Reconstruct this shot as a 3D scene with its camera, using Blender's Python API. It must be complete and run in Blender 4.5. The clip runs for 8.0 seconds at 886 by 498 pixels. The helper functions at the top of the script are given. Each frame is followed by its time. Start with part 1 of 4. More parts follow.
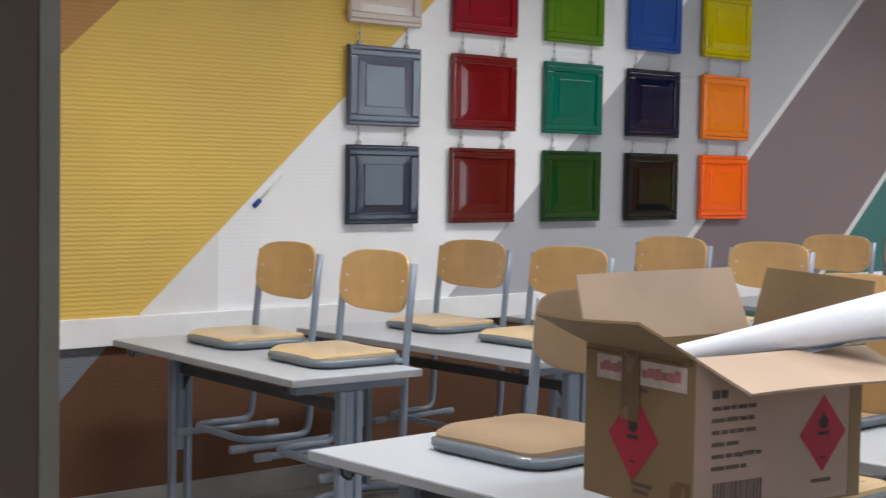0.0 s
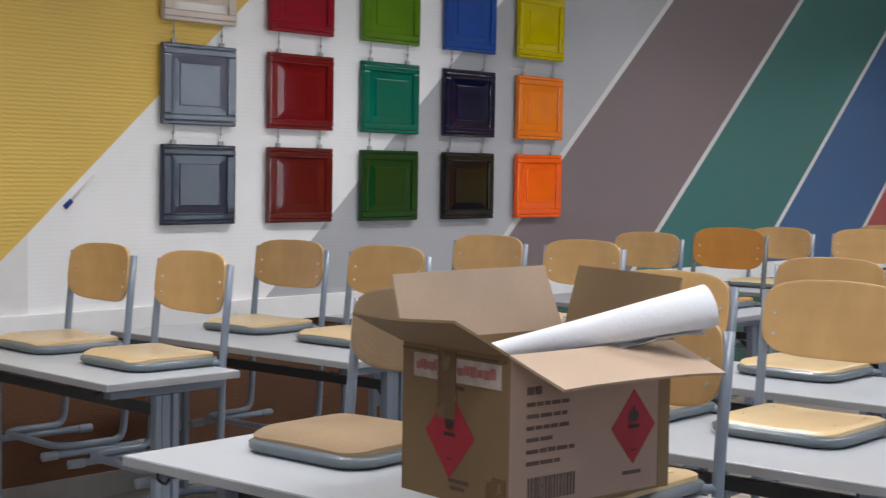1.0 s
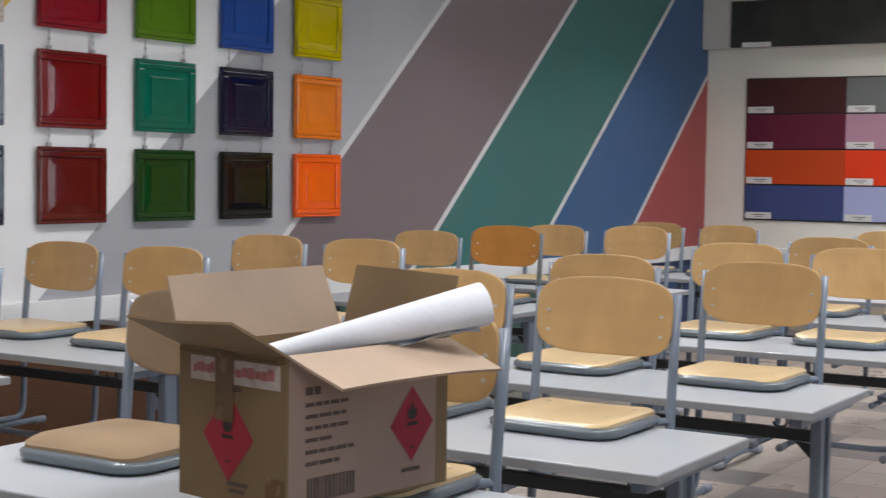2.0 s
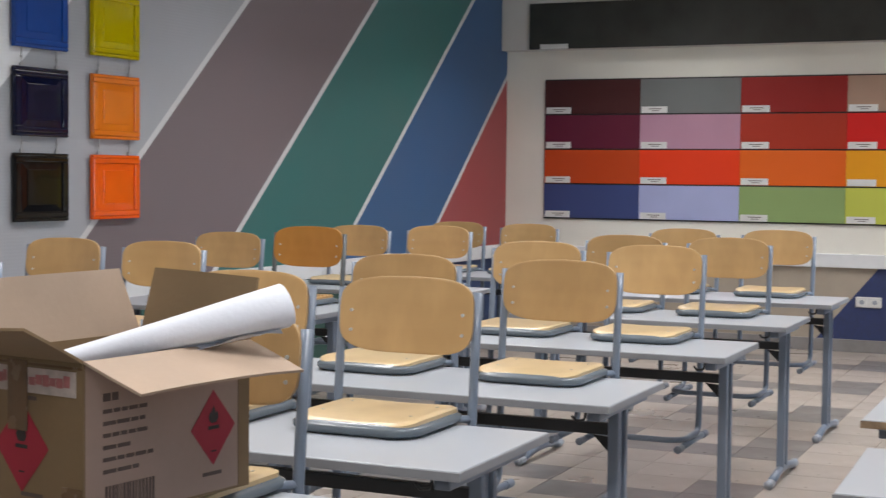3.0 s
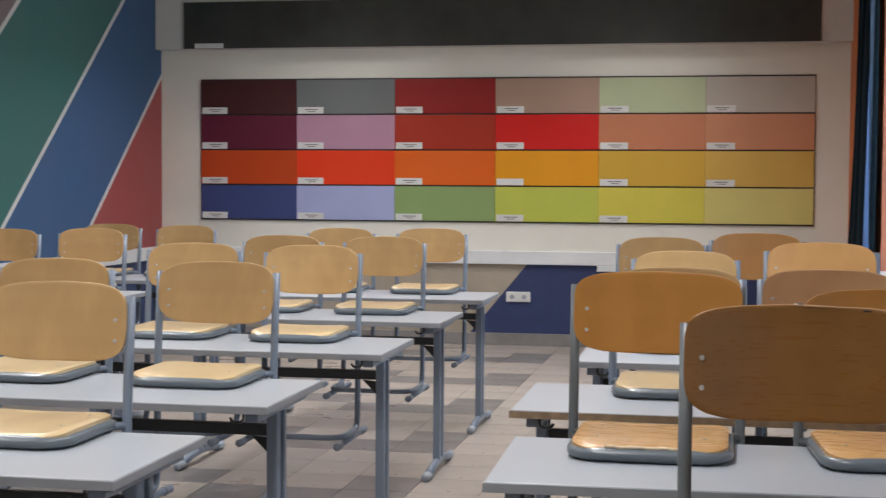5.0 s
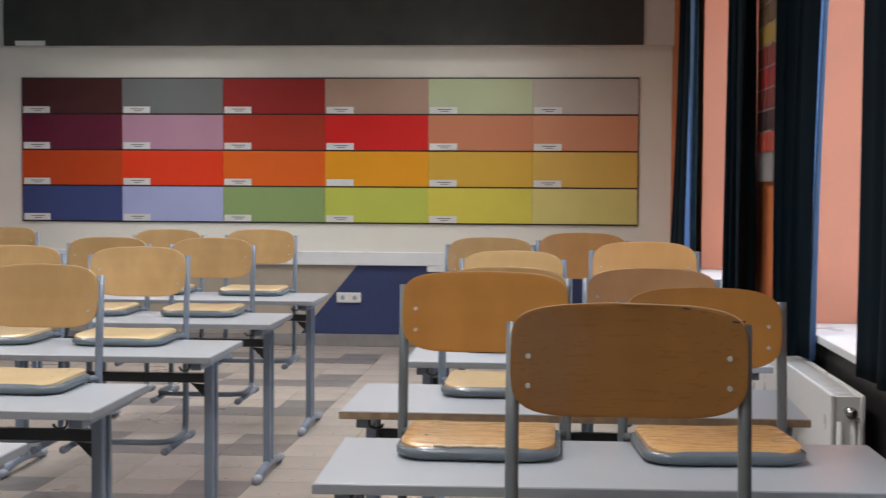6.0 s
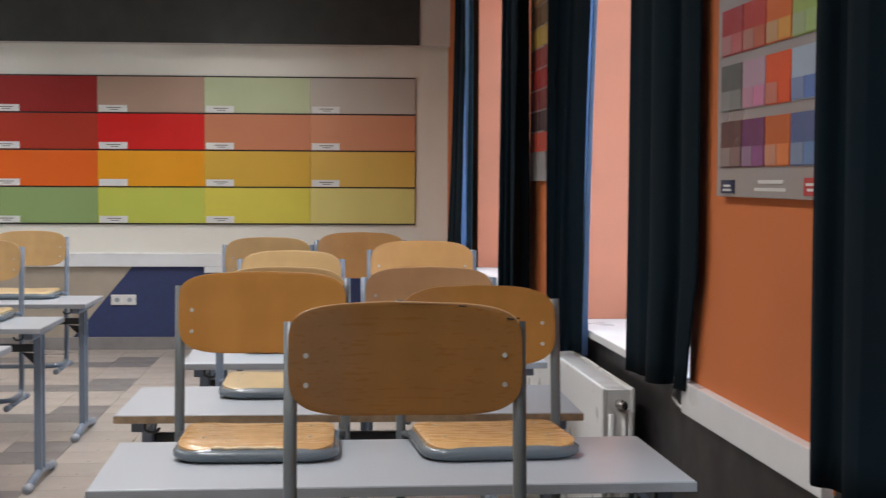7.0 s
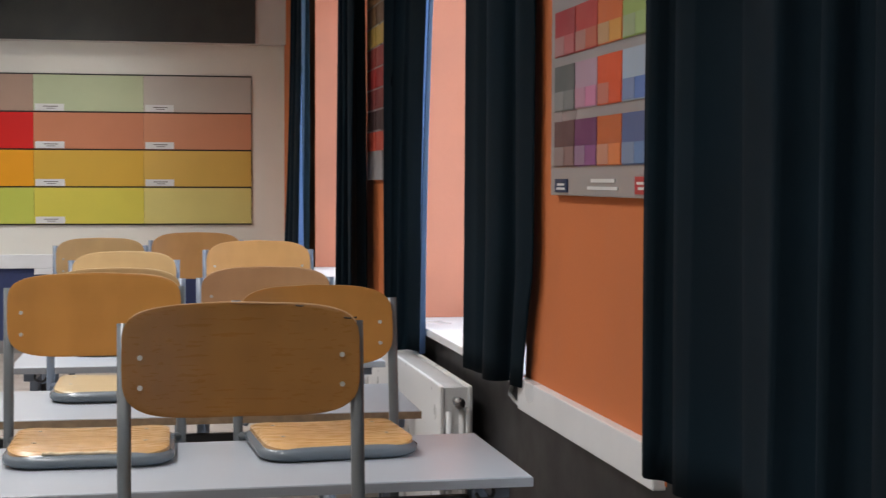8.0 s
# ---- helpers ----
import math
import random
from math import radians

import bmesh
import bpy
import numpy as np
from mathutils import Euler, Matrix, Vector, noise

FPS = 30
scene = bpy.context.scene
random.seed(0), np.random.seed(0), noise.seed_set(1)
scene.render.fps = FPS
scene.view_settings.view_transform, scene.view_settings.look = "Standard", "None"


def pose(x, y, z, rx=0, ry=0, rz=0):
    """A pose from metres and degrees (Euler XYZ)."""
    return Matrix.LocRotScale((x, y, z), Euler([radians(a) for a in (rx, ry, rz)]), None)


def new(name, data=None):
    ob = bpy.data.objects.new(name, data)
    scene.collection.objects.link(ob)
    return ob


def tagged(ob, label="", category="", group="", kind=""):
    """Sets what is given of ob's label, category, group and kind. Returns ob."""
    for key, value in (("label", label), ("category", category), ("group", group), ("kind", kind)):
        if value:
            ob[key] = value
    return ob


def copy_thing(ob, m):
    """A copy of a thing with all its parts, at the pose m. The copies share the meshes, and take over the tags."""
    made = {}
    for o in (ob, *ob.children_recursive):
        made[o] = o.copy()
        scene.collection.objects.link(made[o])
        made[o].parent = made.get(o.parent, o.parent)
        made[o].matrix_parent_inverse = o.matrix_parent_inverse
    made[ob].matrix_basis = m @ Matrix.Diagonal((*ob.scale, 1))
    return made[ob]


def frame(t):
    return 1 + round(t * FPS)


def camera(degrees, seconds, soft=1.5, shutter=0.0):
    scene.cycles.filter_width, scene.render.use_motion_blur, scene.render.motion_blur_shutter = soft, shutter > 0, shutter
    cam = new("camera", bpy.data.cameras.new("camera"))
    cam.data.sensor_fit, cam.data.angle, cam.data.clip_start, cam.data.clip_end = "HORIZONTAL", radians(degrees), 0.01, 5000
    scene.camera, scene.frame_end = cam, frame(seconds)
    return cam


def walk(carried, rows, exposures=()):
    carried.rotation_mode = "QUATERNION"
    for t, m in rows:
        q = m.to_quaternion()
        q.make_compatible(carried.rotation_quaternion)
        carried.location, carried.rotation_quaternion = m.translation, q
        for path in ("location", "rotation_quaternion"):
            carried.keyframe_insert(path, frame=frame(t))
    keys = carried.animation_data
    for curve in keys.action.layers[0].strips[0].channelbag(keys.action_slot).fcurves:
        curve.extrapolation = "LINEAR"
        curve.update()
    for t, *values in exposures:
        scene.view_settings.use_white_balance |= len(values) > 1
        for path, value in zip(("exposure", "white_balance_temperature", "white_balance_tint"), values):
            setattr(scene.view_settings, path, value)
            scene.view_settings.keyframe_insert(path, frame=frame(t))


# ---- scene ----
cam = camera(33.56, 8.0, soft=1.35, shutter=0.3)
# seconds, eye x y z, yaw, pitch, roll
PATH = [
    (0.0, -0.0311, -0.0030, 1.3653, 47.590, -3.153, -1.000),
    (0.5, -0.0276, -0.0023, 1.3666, 43.606, -3.121, -0.963),
    (1.0, -0.0239, -0.0017, 1.3676, 40.542, -3.074, -0.911),
    (1.5, -0.0200, -0.0012, 1.3686, 36.594, -3.043, -0.919),
    (1.7, -0.0184, -0.0010, 1.3689, 34.700, -3.020, -0.880),
    (2.8, -0.0094, -0.0004, 1.3702, 25.820, -2.895, -0.620),
    (3.0, -0.0078, -0.0003, 1.3704, 24.381, -2.884, -0.579),
    (3.5, -0.0039, -0.0001, 1.3708, 20.686, -2.893, -0.575),
    (4.0, 0.0000, 0.0000, 1.3710, 17.590, -2.830, -0.402),
    (4.5, 0.0037, 0.0000, 1.3712, 14.601, -2.806, -0.312),
    (4.7, 0.0051, 0.0000, 1.3712, 13.170, -2.795, -0.310),
    (6.0, 0.0129, -0.0002, 1.3712, 4.581, -2.708, -0.318),
    (6.5, 0.0152, -0.0003, 1.3711, 0.226, -2.710, -0.365),
    (7.0, 0.0170, -0.0005, 1.3710, -4.026, -2.682, -0.265),
    (7.5, 0.0183, -0.0007, 1.3708, -7.452, -2.668, -0.211),
    (8.0, 0.0189, -0.0009, 1.3707, -10.352, -2.686, -0.198),
]
walk(cam, [(t, pose(x, y, z, 90 + p, r, a)) for t, x, y, z, a, p, r in PATH],
     [(0.0, 0.13), (1.5, -0.05), (3.5, -0.04), (4.5, -0.11), (6.5, -0.13), (8.0, 0.0)])

# ---- light ----
world = bpy.data.worlds.new("world")
scene.world = world
world.use_nodes = True
sky = world.node_tree.nodes.new("ShaderNodeTexSky")
sky.sky_type, sky.sun_disc, sky.sun_elevation, sky.sun_rotation = "NISHITA", False, radians(35), radians(120)
world.node_tree.links.new(sky.outputs[0], world.node_tree.nodes["Background"].inputs[0])
world.node_tree.nodes["Background"].inputs[1].default_value = 0.12


WINDOW_W, FAR_W, CEIL_W, UNSEEN_W = 36.0, 42.0, 27.8, 24.0


def area(name, m, sx, sy, watts, col, spread=180):
    d = bpy.data.lights.new(name, "AREA")
    d.shape, d.size, d.size_y, d.energy, d.color = "RECTANGLE", sx, sy, watts, col
    d.spread = radians(spread)
    ob = new(name, d)
    ob.matrix_world = m
    return ob

# ---- materials ----
def nodes(name, rough=0.5, metal=0.0):
    m = bpy.data.materials.new(name)
    m.use_nodes = True
    b = m.node_tree.nodes["Principled BSDF"]
    b.inputs["Roughness"].default_value, b.inputs["Metallic"].default_value = rough, metal
    return m, m.node_tree.nodes, m.node_tree.links, b


def noise_fac(n, k, scale, detail=4.0, stretch=(1, 1, 1)):
    tc, mp, t = n.new("ShaderNodeTexCoord"), n.new("ShaderNodeMapping"), n.new("ShaderNodeTexNoise")
    mp.inputs["Scale"].default_value = stretch
    t.inputs["Scale"].default_value, t.inputs["Detail"].default_value = scale, detail
    k.new(tc.outputs["Object"], mp.inputs[0])
    k.new(mp.outputs[0], t.inputs["Vector"])
    return t.outputs["Fac"]


def mix(n, k, fac, a, b, mode="MIX"):
    x = n.new("ShaderNodeMix")
    x.data_type, x.blend_type = "RGBA", mode
    for sock, v in ((0, fac), (6, a), (7, b)):
        if hasattr(v, "links"):
            k.new(v, x.inputs[sock])
        else:
            x.inputs[sock].default_value = v if sock == 0 else (*v, 1)
    return x.outputs[2]


def remap(n, k, fac, a, b, lo=0.0, hi=1.0):
    r = n.new("ShaderNodeMapRange")
    for i, v in ((1, a), (2, b), (3, lo), (4, hi)):
        r.inputs[i].default_value = v
    k.new(fac, r.inputs[0])
    return r.outputs[0]


def bumped(n, k, b, height, strength, distance=0.002):
    u = n.new("ShaderNodeBump")
    u.inputs["Strength"].default_value, u.inputs["Distance"].default_value = strength, distance
    k.new(height, u.inputs["Height"])
    k.new(u.outputs[0], b.inputs["Normal"])


def paint(name, col, rough=0.5, var=0.12, scale=6.0, bump=0.15, metal=0.0, grain=90.0, rvar=0.12):
    """A plain surface with stains at a large scale, grain at a small one."""
    m, n, k, b = nodes(name, rough, metal)
    big, fine = noise_fac(n, k, scale), noise_fac(n, k, grain, 2.0)
    dark = tuple(c * (1 - var) for c in col)
    light = tuple(min(1, c * (1 + var)) for c in col)
    c1 = mix(n, k, remap(n, k, big, 0.3, 0.7), dark, light)
    c2 = mix(n, k, remap(n, k, fine, 0.35, 0.65, 0, var * 0.6), c1, tuple(c * 0.6 for c in col))
    k.new(c2, b.inputs["Base Color"])
    k.new(remap(n, k, big, 0.3, 0.7, max(0.03, rough - rvar), min(1, rough + rvar)), b.inputs["Roughness"])
    if bump:
        bumped(n, k, b, fine, bump)
    return m


def wood(name, dark, light, rough=0.35, scale=1.0, spec=0.4):
    """Plywood veneer with long grain along x and a tone of its own for each piece."""
    m, n, k, b = nodes(name, rough)
    b.inputs["Specular IOR Level"].default_value = spec
    tc, mp, wv = n.new("ShaderNodeTexCoord"), n.new("ShaderNodeMapping"), n.new("ShaderNodeTexWave")
    info = n.new("ShaderNodeObjectInfo")
    off = n.new("ShaderNodeVectorMath")
    off.operation = "MULTIPLY_ADD"
    k.new(info.outputs["Random"], off.inputs[0])
    off.inputs[1].default_value = (7.0, 5.0, 9.0)
    k.new(tc.outputs["Object"], off.inputs[2])
    k.new(off.outputs[0], mp.inputs[0])
    mp.inputs["Scale"].default_value = (1.2 * scale, 5.0 * scale, 5.0 * scale)
    wv.bands_direction = "Z"
    for s, v in (("Scale", 0.9), ("Distortion", 6.0), ("Detail", 3.0), ("Detail Scale", 1.2)):
        wv.inputs[s].default_value = v
    k.new(mp.outputs[0], wv.inputs["Vector"])
    fine = n.new("ShaderNodeTexNoise")
    mp2 = n.new("ShaderNodeMapping")
    mp2.inputs["Scale"].default_value = (6, 90, 90)
    k.new(off.outputs[0], mp2.inputs[0])
    k.new(mp2.outputs[0], fine.inputs["Vector"])
    fine.inputs["Scale"].default_value, fine.inputs["Detail"].default_value = 2.0, 3.0
    c = mix(n, k, remap(n, k, wv.outputs["Fac"], 0, 1, 0.46, 0.58), dark, light)
    c = mix(n, k, remap(n, k, fine.outputs["Fac"], 0.35, 0.7, 0, 0.045), c, tuple(v * 0.75 for v in dark))
    cloud, mp3 = n.new("ShaderNodeTexNoise"), n.new("ShaderNodeMapping")
    mp3.inputs["Scale"].default_value = (7.0, 3.0, 3.0)
    k.new(off.outputs[0], mp3.inputs[0])
    k.new(mp3.outputs[0], cloud.inputs["Vector"])
    cloud.inputs["Scale"].default_value, cloud.inputs["Detail"].default_value = 1.6, 3.0
    c = mix(n, k, remap(n, k, cloud.outputs["Fac"], 0.42, 0.68, 0, 0.3), c, tuple(min(1, v * 1.25) for v in light))
    tone = n.new("ShaderNodeHueSaturation")
    k.new(c, tone.inputs["Color"])
    k.new(remap(n, k, info.outputs["Random"], 0, 1, 0.88, 1.1), tone.inputs["Value"])
    k.new(tone.outputs[0], b.inputs["Base Color"])
    k.new(remap(n, k, fine.outputs["Fac"], 0.3, 0.7, rough - 0.015, rough + 0.025), b.inputs["Roughness"])
    bumped(n, k, b, cloud.outputs["Fac"], 0.04, 0.003)
    return m


def ramp(n, stops):
    r = n.new("ShaderNodeValToRGB")
    r.color_ramp.interpolation = "CONSTANT"
    e = r.color_ramp.elements
    while len(e) > 1:
        e.remove(e[-1])
    e[0].position, e[0].color = stops[0][0], (*stops[0][1], 1)
    for p, c in stops[1:]:
        x = e.new(p)
        x.color = (*c, 1)
    return r


def banded(name, slope, bands, line, lines, rough, rib, soil=(0.12, 0.12, 0.12), wander=1.4):
    """Wall paint in slanting bands along y and z (metres), with ribbed wallpaper under it."""
    m, n, k, b = nodes(name, rough)
    tc, sp = n.new("ShaderNodeTexCoord"), n.new("ShaderNodeSeparateXYZ")
    k.new(tc.outputs["Object"], sp.inputs[0])
    s = n.new("ShaderNodeMath")
    s.operation = "MULTIPLY_ADD"
    k.new(sp.outputs["Z"], s.inputs[0])
    s.inputs[1].default_value = -1 / slope
    k.new(sp.outputs["Y"], s.inputs[2])
    span = 14.0
    fac = remap(n, k, s.outputs[0], -2, span - 2)
    stops = [(0.0, bands[0][1])]
    for p, c in bands[1:]:
        q = (p + 2) / span
        if p in lines:
            stops += [(q - 0.032 / span, line), (q + 0.032 / span, c)]
        else:
            stops.append((q, c))
    r = ramp(n, stops)
    k.new(fac, r.inputs[0])
    big = noise_fac(n, k, 1.3, 5.0)
    c = mix(n, k, remap(n, k, big, 0.3, 0.7, 0.0, 0.16), r.outputs[0], soil)
    wv = n.new("ShaderNodeTexWave")
    wv.bands_direction = "Z"
    wv.inputs["Scale"].default_value, wv.inputs["Distortion"].default_value = rib, wander
    wv.inputs["Detail"].default_value, wv.inputs["Detail Scale"].default_value = 1.0, 1.5
    k.new(tc.outputs["Object"], wv.inputs["Vector"])
    k.new(c, b.inputs["Base Color"])
    # the ribs lie deeper under the first two bands
    deep = n.new("ShaderNodeMath")
    deep.operation = "MULTIPLY"
    k.new(wv.outputs["Fac"], deep.inputs[0])
    k.new(remap(n, k, s.outputs[0], bands[2][0] - 0.01, bands[2][0] + 0.01, 1.0, 0.2), deep.inputs[1])
    bumped(n, k, b, deep.outputs[0], 0.5, 0.0025)
    return m


WHITE = (0.84, 0.85, 0.87)
M_LEFT = banded("painted ribbed wallpaper", 0.905, [
    (-2, (0.42, 0.20, 0.05)), (0.64, (0.70, 0.475, 0.092)), (2.06, WHITE), (3.65, (0.40, 0.41, 0.44)), (5.10, (0.185, 0.145, 0.155)),
    (6.60, (0.033, 0.150, 0.142)), (8.08, (0.034, 0.105, 0.240)), (9.45, (0.36, 0.065, 0.068))], (0.66, 0.66, 0.66), (5.10, 6.60, 8.08, 9.45), 0.55, 18.0)
M_LEFT_LOW = banded("painted lower wall", 1.0, [(-2, (0.17, 0.19, 0.22)), (2.15, (0.105, 0.042, 0.017)), (5.4, (0.05, 0.12, 0.10)), (9.0, (0.04, 0.07, 0.16))], (0.5, 0.5, 0.5), (), 0.8, 30.0, (0.04, 0.018, 0.010), 14.0)
M_WALL = paint("warm white wall paint", (0.82, 0.80, 0.72), 0.6, 0.05, 1.5, 0.1)
M_WALL_PLAIN = paint("plain off-white wall paint", (0.62, 0.60, 0.56), 0.7, 0.05, 1.5, 0.1)
M_ORANGE = paint("orange wall paint", (0.59, 0.165, 0.046), 0.75, 0.08, 2.0, 0.15)
M_REVEAL = paint("salmon reveal paint", (0.58, 0.215, 0.13), 0.7, 0.06, 3.0, 0.12)
M_UNSEEN_WALL = paint("dark grey-green of the unseen wall", (0.20, 0.22, 0.20), 0.8, 0.08, 2.0, 0.1)
M_PATCH = paint("dull white paint", (0.69, 0.685, 0.69), 0.6, 0.05, 5.0, 0.1)
M_BLACKWALL = paint("black lower wall paint", (0.022, 0.020, 0.020), 0.45, 0.15, 4.0, 0.1)
M_NAVY = paint("navy lower wall paint", (0.030, 0.045, 0.13), 0.6, 0.15, 30.0, 0.4)
M_BEIGE = paint("beige lower wall paint", (0.40, 0.34, 0.27), 0.6, 0.08, 5.0, 0.2)
M_TRIM = paint("white trim paint", (0.78, 0.79, 0.80), 0.35, 0.05, 5.0, 0.05)
M_SKIRT = paint("grey tile skirting", (0.25, 0.235, 0.23), 0.4, 0.12, 8.0, 0.05)
M_BOARD = paint("dark grey painted board", (0.032, 0.034, 0.030), 0.55, 0.38, 4.0, 0.1)
M_CEIL = paint("white ceiling", (0.75, 0.74, 0.72), 0.8, 0.03, 3.0, 0.1)
M_GREY_LAM = paint("pale grey laminate", (0.40, 0.43, 0.47), 0.33, 0.02, 2.0, 0.0, grain=260, rvar=0.03)
M_EDGE = paint("grey edge band", (0.29, 0.30, 0.32), 0.4, 0.08, 9.0, 0.05)
M_PLYEDGE = paint("raw brown board edge", (0.30, 0.21, 0.13), 0.6, 0.25, 40.0, 0.1)
M_STEEL = paint("grey-blue enamelled steel", (0.18, 0.218, 0.28), 0.32, 0.04, 6.0, 0.03, rvar=0.03)
M_STEEL_GREY = paint("grey enamelled steel", (0.125, 0.138, 0.145), 0.34, 0.05, 6.0, 0.03, rvar=0.03)
M_STEEL_DK = paint("dark steel bar", (0.035, 0.038, 0.042), 0.45, 0.15, 14.0, 0.05)
M_RIM = paint("grey plastic seat shell", (0.125, 0.150, 0.172), 0.25, 0.03, 4.0, 0.02, rvar=0.02)
M_CAP = paint("pale grey plastic cap", (0.34, 0.37, 0.42), 0.4, 0.08, 20.0, 0.05)
M_GLIDE = paint("grey plastic glide", (0.20, 0.23, 0.28), 0.4, 0.08, 20.0, 0.05)
M_SCREW = paint("bright screw steel", (0.50, 0.50, 0.48), 0.3, 0.05, 40.0, 0.0)
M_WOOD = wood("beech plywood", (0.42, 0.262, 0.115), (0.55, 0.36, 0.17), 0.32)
# seat woods are paler than the backs: light from above is in the colour
M_SEAT_LIT = wood("lit pale beech seat", (0.53, 0.39, 0.21), (0.62, 0.47, 0.27), 0.29)
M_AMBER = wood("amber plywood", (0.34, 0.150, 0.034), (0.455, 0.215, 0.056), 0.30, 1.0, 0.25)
M_AMBER_SEAT_LIT = wood("lit amber plywood seat", (0.46, 0.255, 0.095), (0.58, 0.345, 0.145), 0.27)
# a browner wood, darkened further for the backlit side of the near chair
M_BACKLIT = wood("dark brown plywood", (0.185, 0.082, 0.021), (0.275, 0.128, 0.034), 0.28, 1.0, 0.3)
M_HONEY = wood("honey plywood", (0.48, 0.245, 0.085), (0.58, 0.315, 0.125), 0.32)
M_PALE = wood("pinkish pale plywood", (0.45, 0.25, 0.12), (0.53, 0.31, 0.16), 0.33)
M_RAWPLY = paint("raw pale ply", (0.66, 0.52, 0.34), 0.5, 0.25, 60.0, 0.2)
M_PAD = paint("brown felt pad", (0.25, 0.175, 0.105), 0.85, 0.12, 9.0, 0.4)
# card brown is darkened: shade on the end wall and flaps is in the colour
M_CARD_SHADED = paint("brown cardboard", (0.20, 0.134, 0.070), 0.75, 0.10, 5.0, 0.15)
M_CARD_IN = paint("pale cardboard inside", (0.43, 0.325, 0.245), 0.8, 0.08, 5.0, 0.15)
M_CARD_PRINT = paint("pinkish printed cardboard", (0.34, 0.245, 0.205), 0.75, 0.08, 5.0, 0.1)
M_RED = paint("red label", (0.32, 0.020, 0.040), 0.45, 0.06, 8.0, 0.0)
M_INK = paint("black ink", (0.03, 0.027, 0.027), 0.6, 0.05, 8.0, 0.0)
M_INK_SOFT = paint("faded brown ink", (0.095, 0.068, 0.058), 0.7, 0.1, 30.0, 0.0)
M_LABEL = paint("white paper label", (0.72, 0.72, 0.70), 0.6, 0.04, 12.0, 0.0)
M_OLD_LABEL = paint("faded paper label", (0.46, 0.40, 0.37), 0.6, 0.2, 40.0, 0.1)
M_OLD_RED = paint("faded red print", (0.36, 0.13, 0.13), 0.6, 0.2, 60.0, 0.0)
M_PAPER = paint("white paper roll", (0.70, 0.73, 0.80), 0.7, 0.05, 6.0, 0.3)
M_TAPE = paint("brown parcel tape", (0.16, 0.10, 0.055), 0.25, 0.2, 20.0, 0.1)
M_CURTAIN = paint("dark blue-green curtain cloth", (0.0048, 0.0120, 0.0185), 0.95, 0.2, 3.0, 0.2, grain=350)
M_CURTAIN.node_tree.nodes["Principled BSDF"].inputs["Specular IOR Level"].default_value = 0.12
M_RAD = paint("white radiator enamel", (0.80, 0.80, 0.79), 0.35, 0.02, 6.0, 0.03)
M_LINK = paint("dull grey link", (0.34, 0.34, 0.34), 0.5, 0.1, 20.0, 0.0)
M_CHROME = paint("dull chrome", (0.55, 0.55, 0.55), 0.25, 0.1, 20.0, 0.0, metal=1.0)
M_DARKWOOD = paint("dark brown door", (0.036, 0.025, 0.020), 0.75, 0.2, 3.0, 0.1)
M_GREYMETAL = paint("grey-green metal edge", (0.095, 0.092, 0.082), 0.5, 0.15, 5.0, 0.05)
M_SILL = paint("white window sill", (0.80, 0.80, 0.80), 0.35, 0.03, 5.0, 0.0)
M_SIGN = paint("grey poster board", (0.33, 0.31, 0.31), 0.35, 0.06, 3.0, 0.0)
M_PVC = paint("white window frame", (0.75, 0.75, 0.75), 0.35, 0.03, 5.0, 0.0)


def glass_material():
    m, n, k, b = nodes("window glass", 0.02)
    b.inputs["Transmission Weight"].default_value = 1.0
    b.inputs["IOR"].default_value = 1.1
    return m


def translucent_cloth():
    # same cloth as the curtain, made far more translucent for its daylit edge
    m, n, k, b = nodes("daylit curtain edge", 0.85)
    t = n.new("ShaderNodeBsdfTranslucent")
    a = n.new("ShaderNodeMixShader")
    f = noise_fac(n, k, 250.0, 2.0)
    c = mix(n, k, f, (0.010, 0.024, 0.036), (0.018, 0.034, 0.048))
    k.new(c, b.inputs["Base Color"])
    t.inputs[0].default_value = (0.46, 0.62, 0.90, 1)
    a.inputs[0].default_value = 0.55
    k.new(b.outputs[0], a.inputs[1])
    k.new(t.outputs[0], a.inputs[2])
    k.new(a.outputs[0], n["Material Output"].inputs[0])
    return m


def tile_material():
    m, n, k, b = nodes("floor tile", 0.32)
    info = n.new("ShaderNodeObjectInfo")
    geo = n.new("ShaderNodeNewGeometry")
    big, fine = noise_fac(n, k, 3.0, 5.0), noise_fac(n, k, 120.0, 2.0)
    add = n.new("ShaderNodeMath")
    add.operation = "ADD"
    k.new(info.outputs["Random"], add.inputs[0])
    k.new(geo.outputs["Random Per Island"], add.inputs[1])
    return m, n, k, b, add.outputs[0], big, fine


def tile(name, col):
    m, n, k, b, rnd, big, fine = tile_material()
    c = mix(n, k, remap(n, k, rnd, 0, 2), tuple(v * 0.9 for v in col), tuple(v * 1.08 for v in col))
    c = mix(n, k, remap(n, k, big, 0.35, 0.7, 0, 0.25), c, tuple(v * 0.72 for v in col))
    c = mix(n, k, remap(n, k, fine, 0.4, 0.7, 0, 0.2), c, tuple(v * 0.6 for v in col))
    k.new(c, b.inputs["Base Color"])
    k.new(remap(n, k, big, 0.3, 0.7, 0.24, 0.45), b.inputs["Roughness"])
    bumped(n, k, b, fine, 0.05, 0.001)
    return m


M_TILE = tile("beige floor tile", (0.39, 0.34, 0.30))
M_TILE_DK = tile("grey floor tile", (0.185, 0.172, 0.167))
M_GROUT = paint("floor grout", (0.20, 0.17, 0.15), 0.8, 0.2, 5.0, 0.2)
M_GLASS = glass_material()
M_EDGE_GLOW = translucent_cloth()


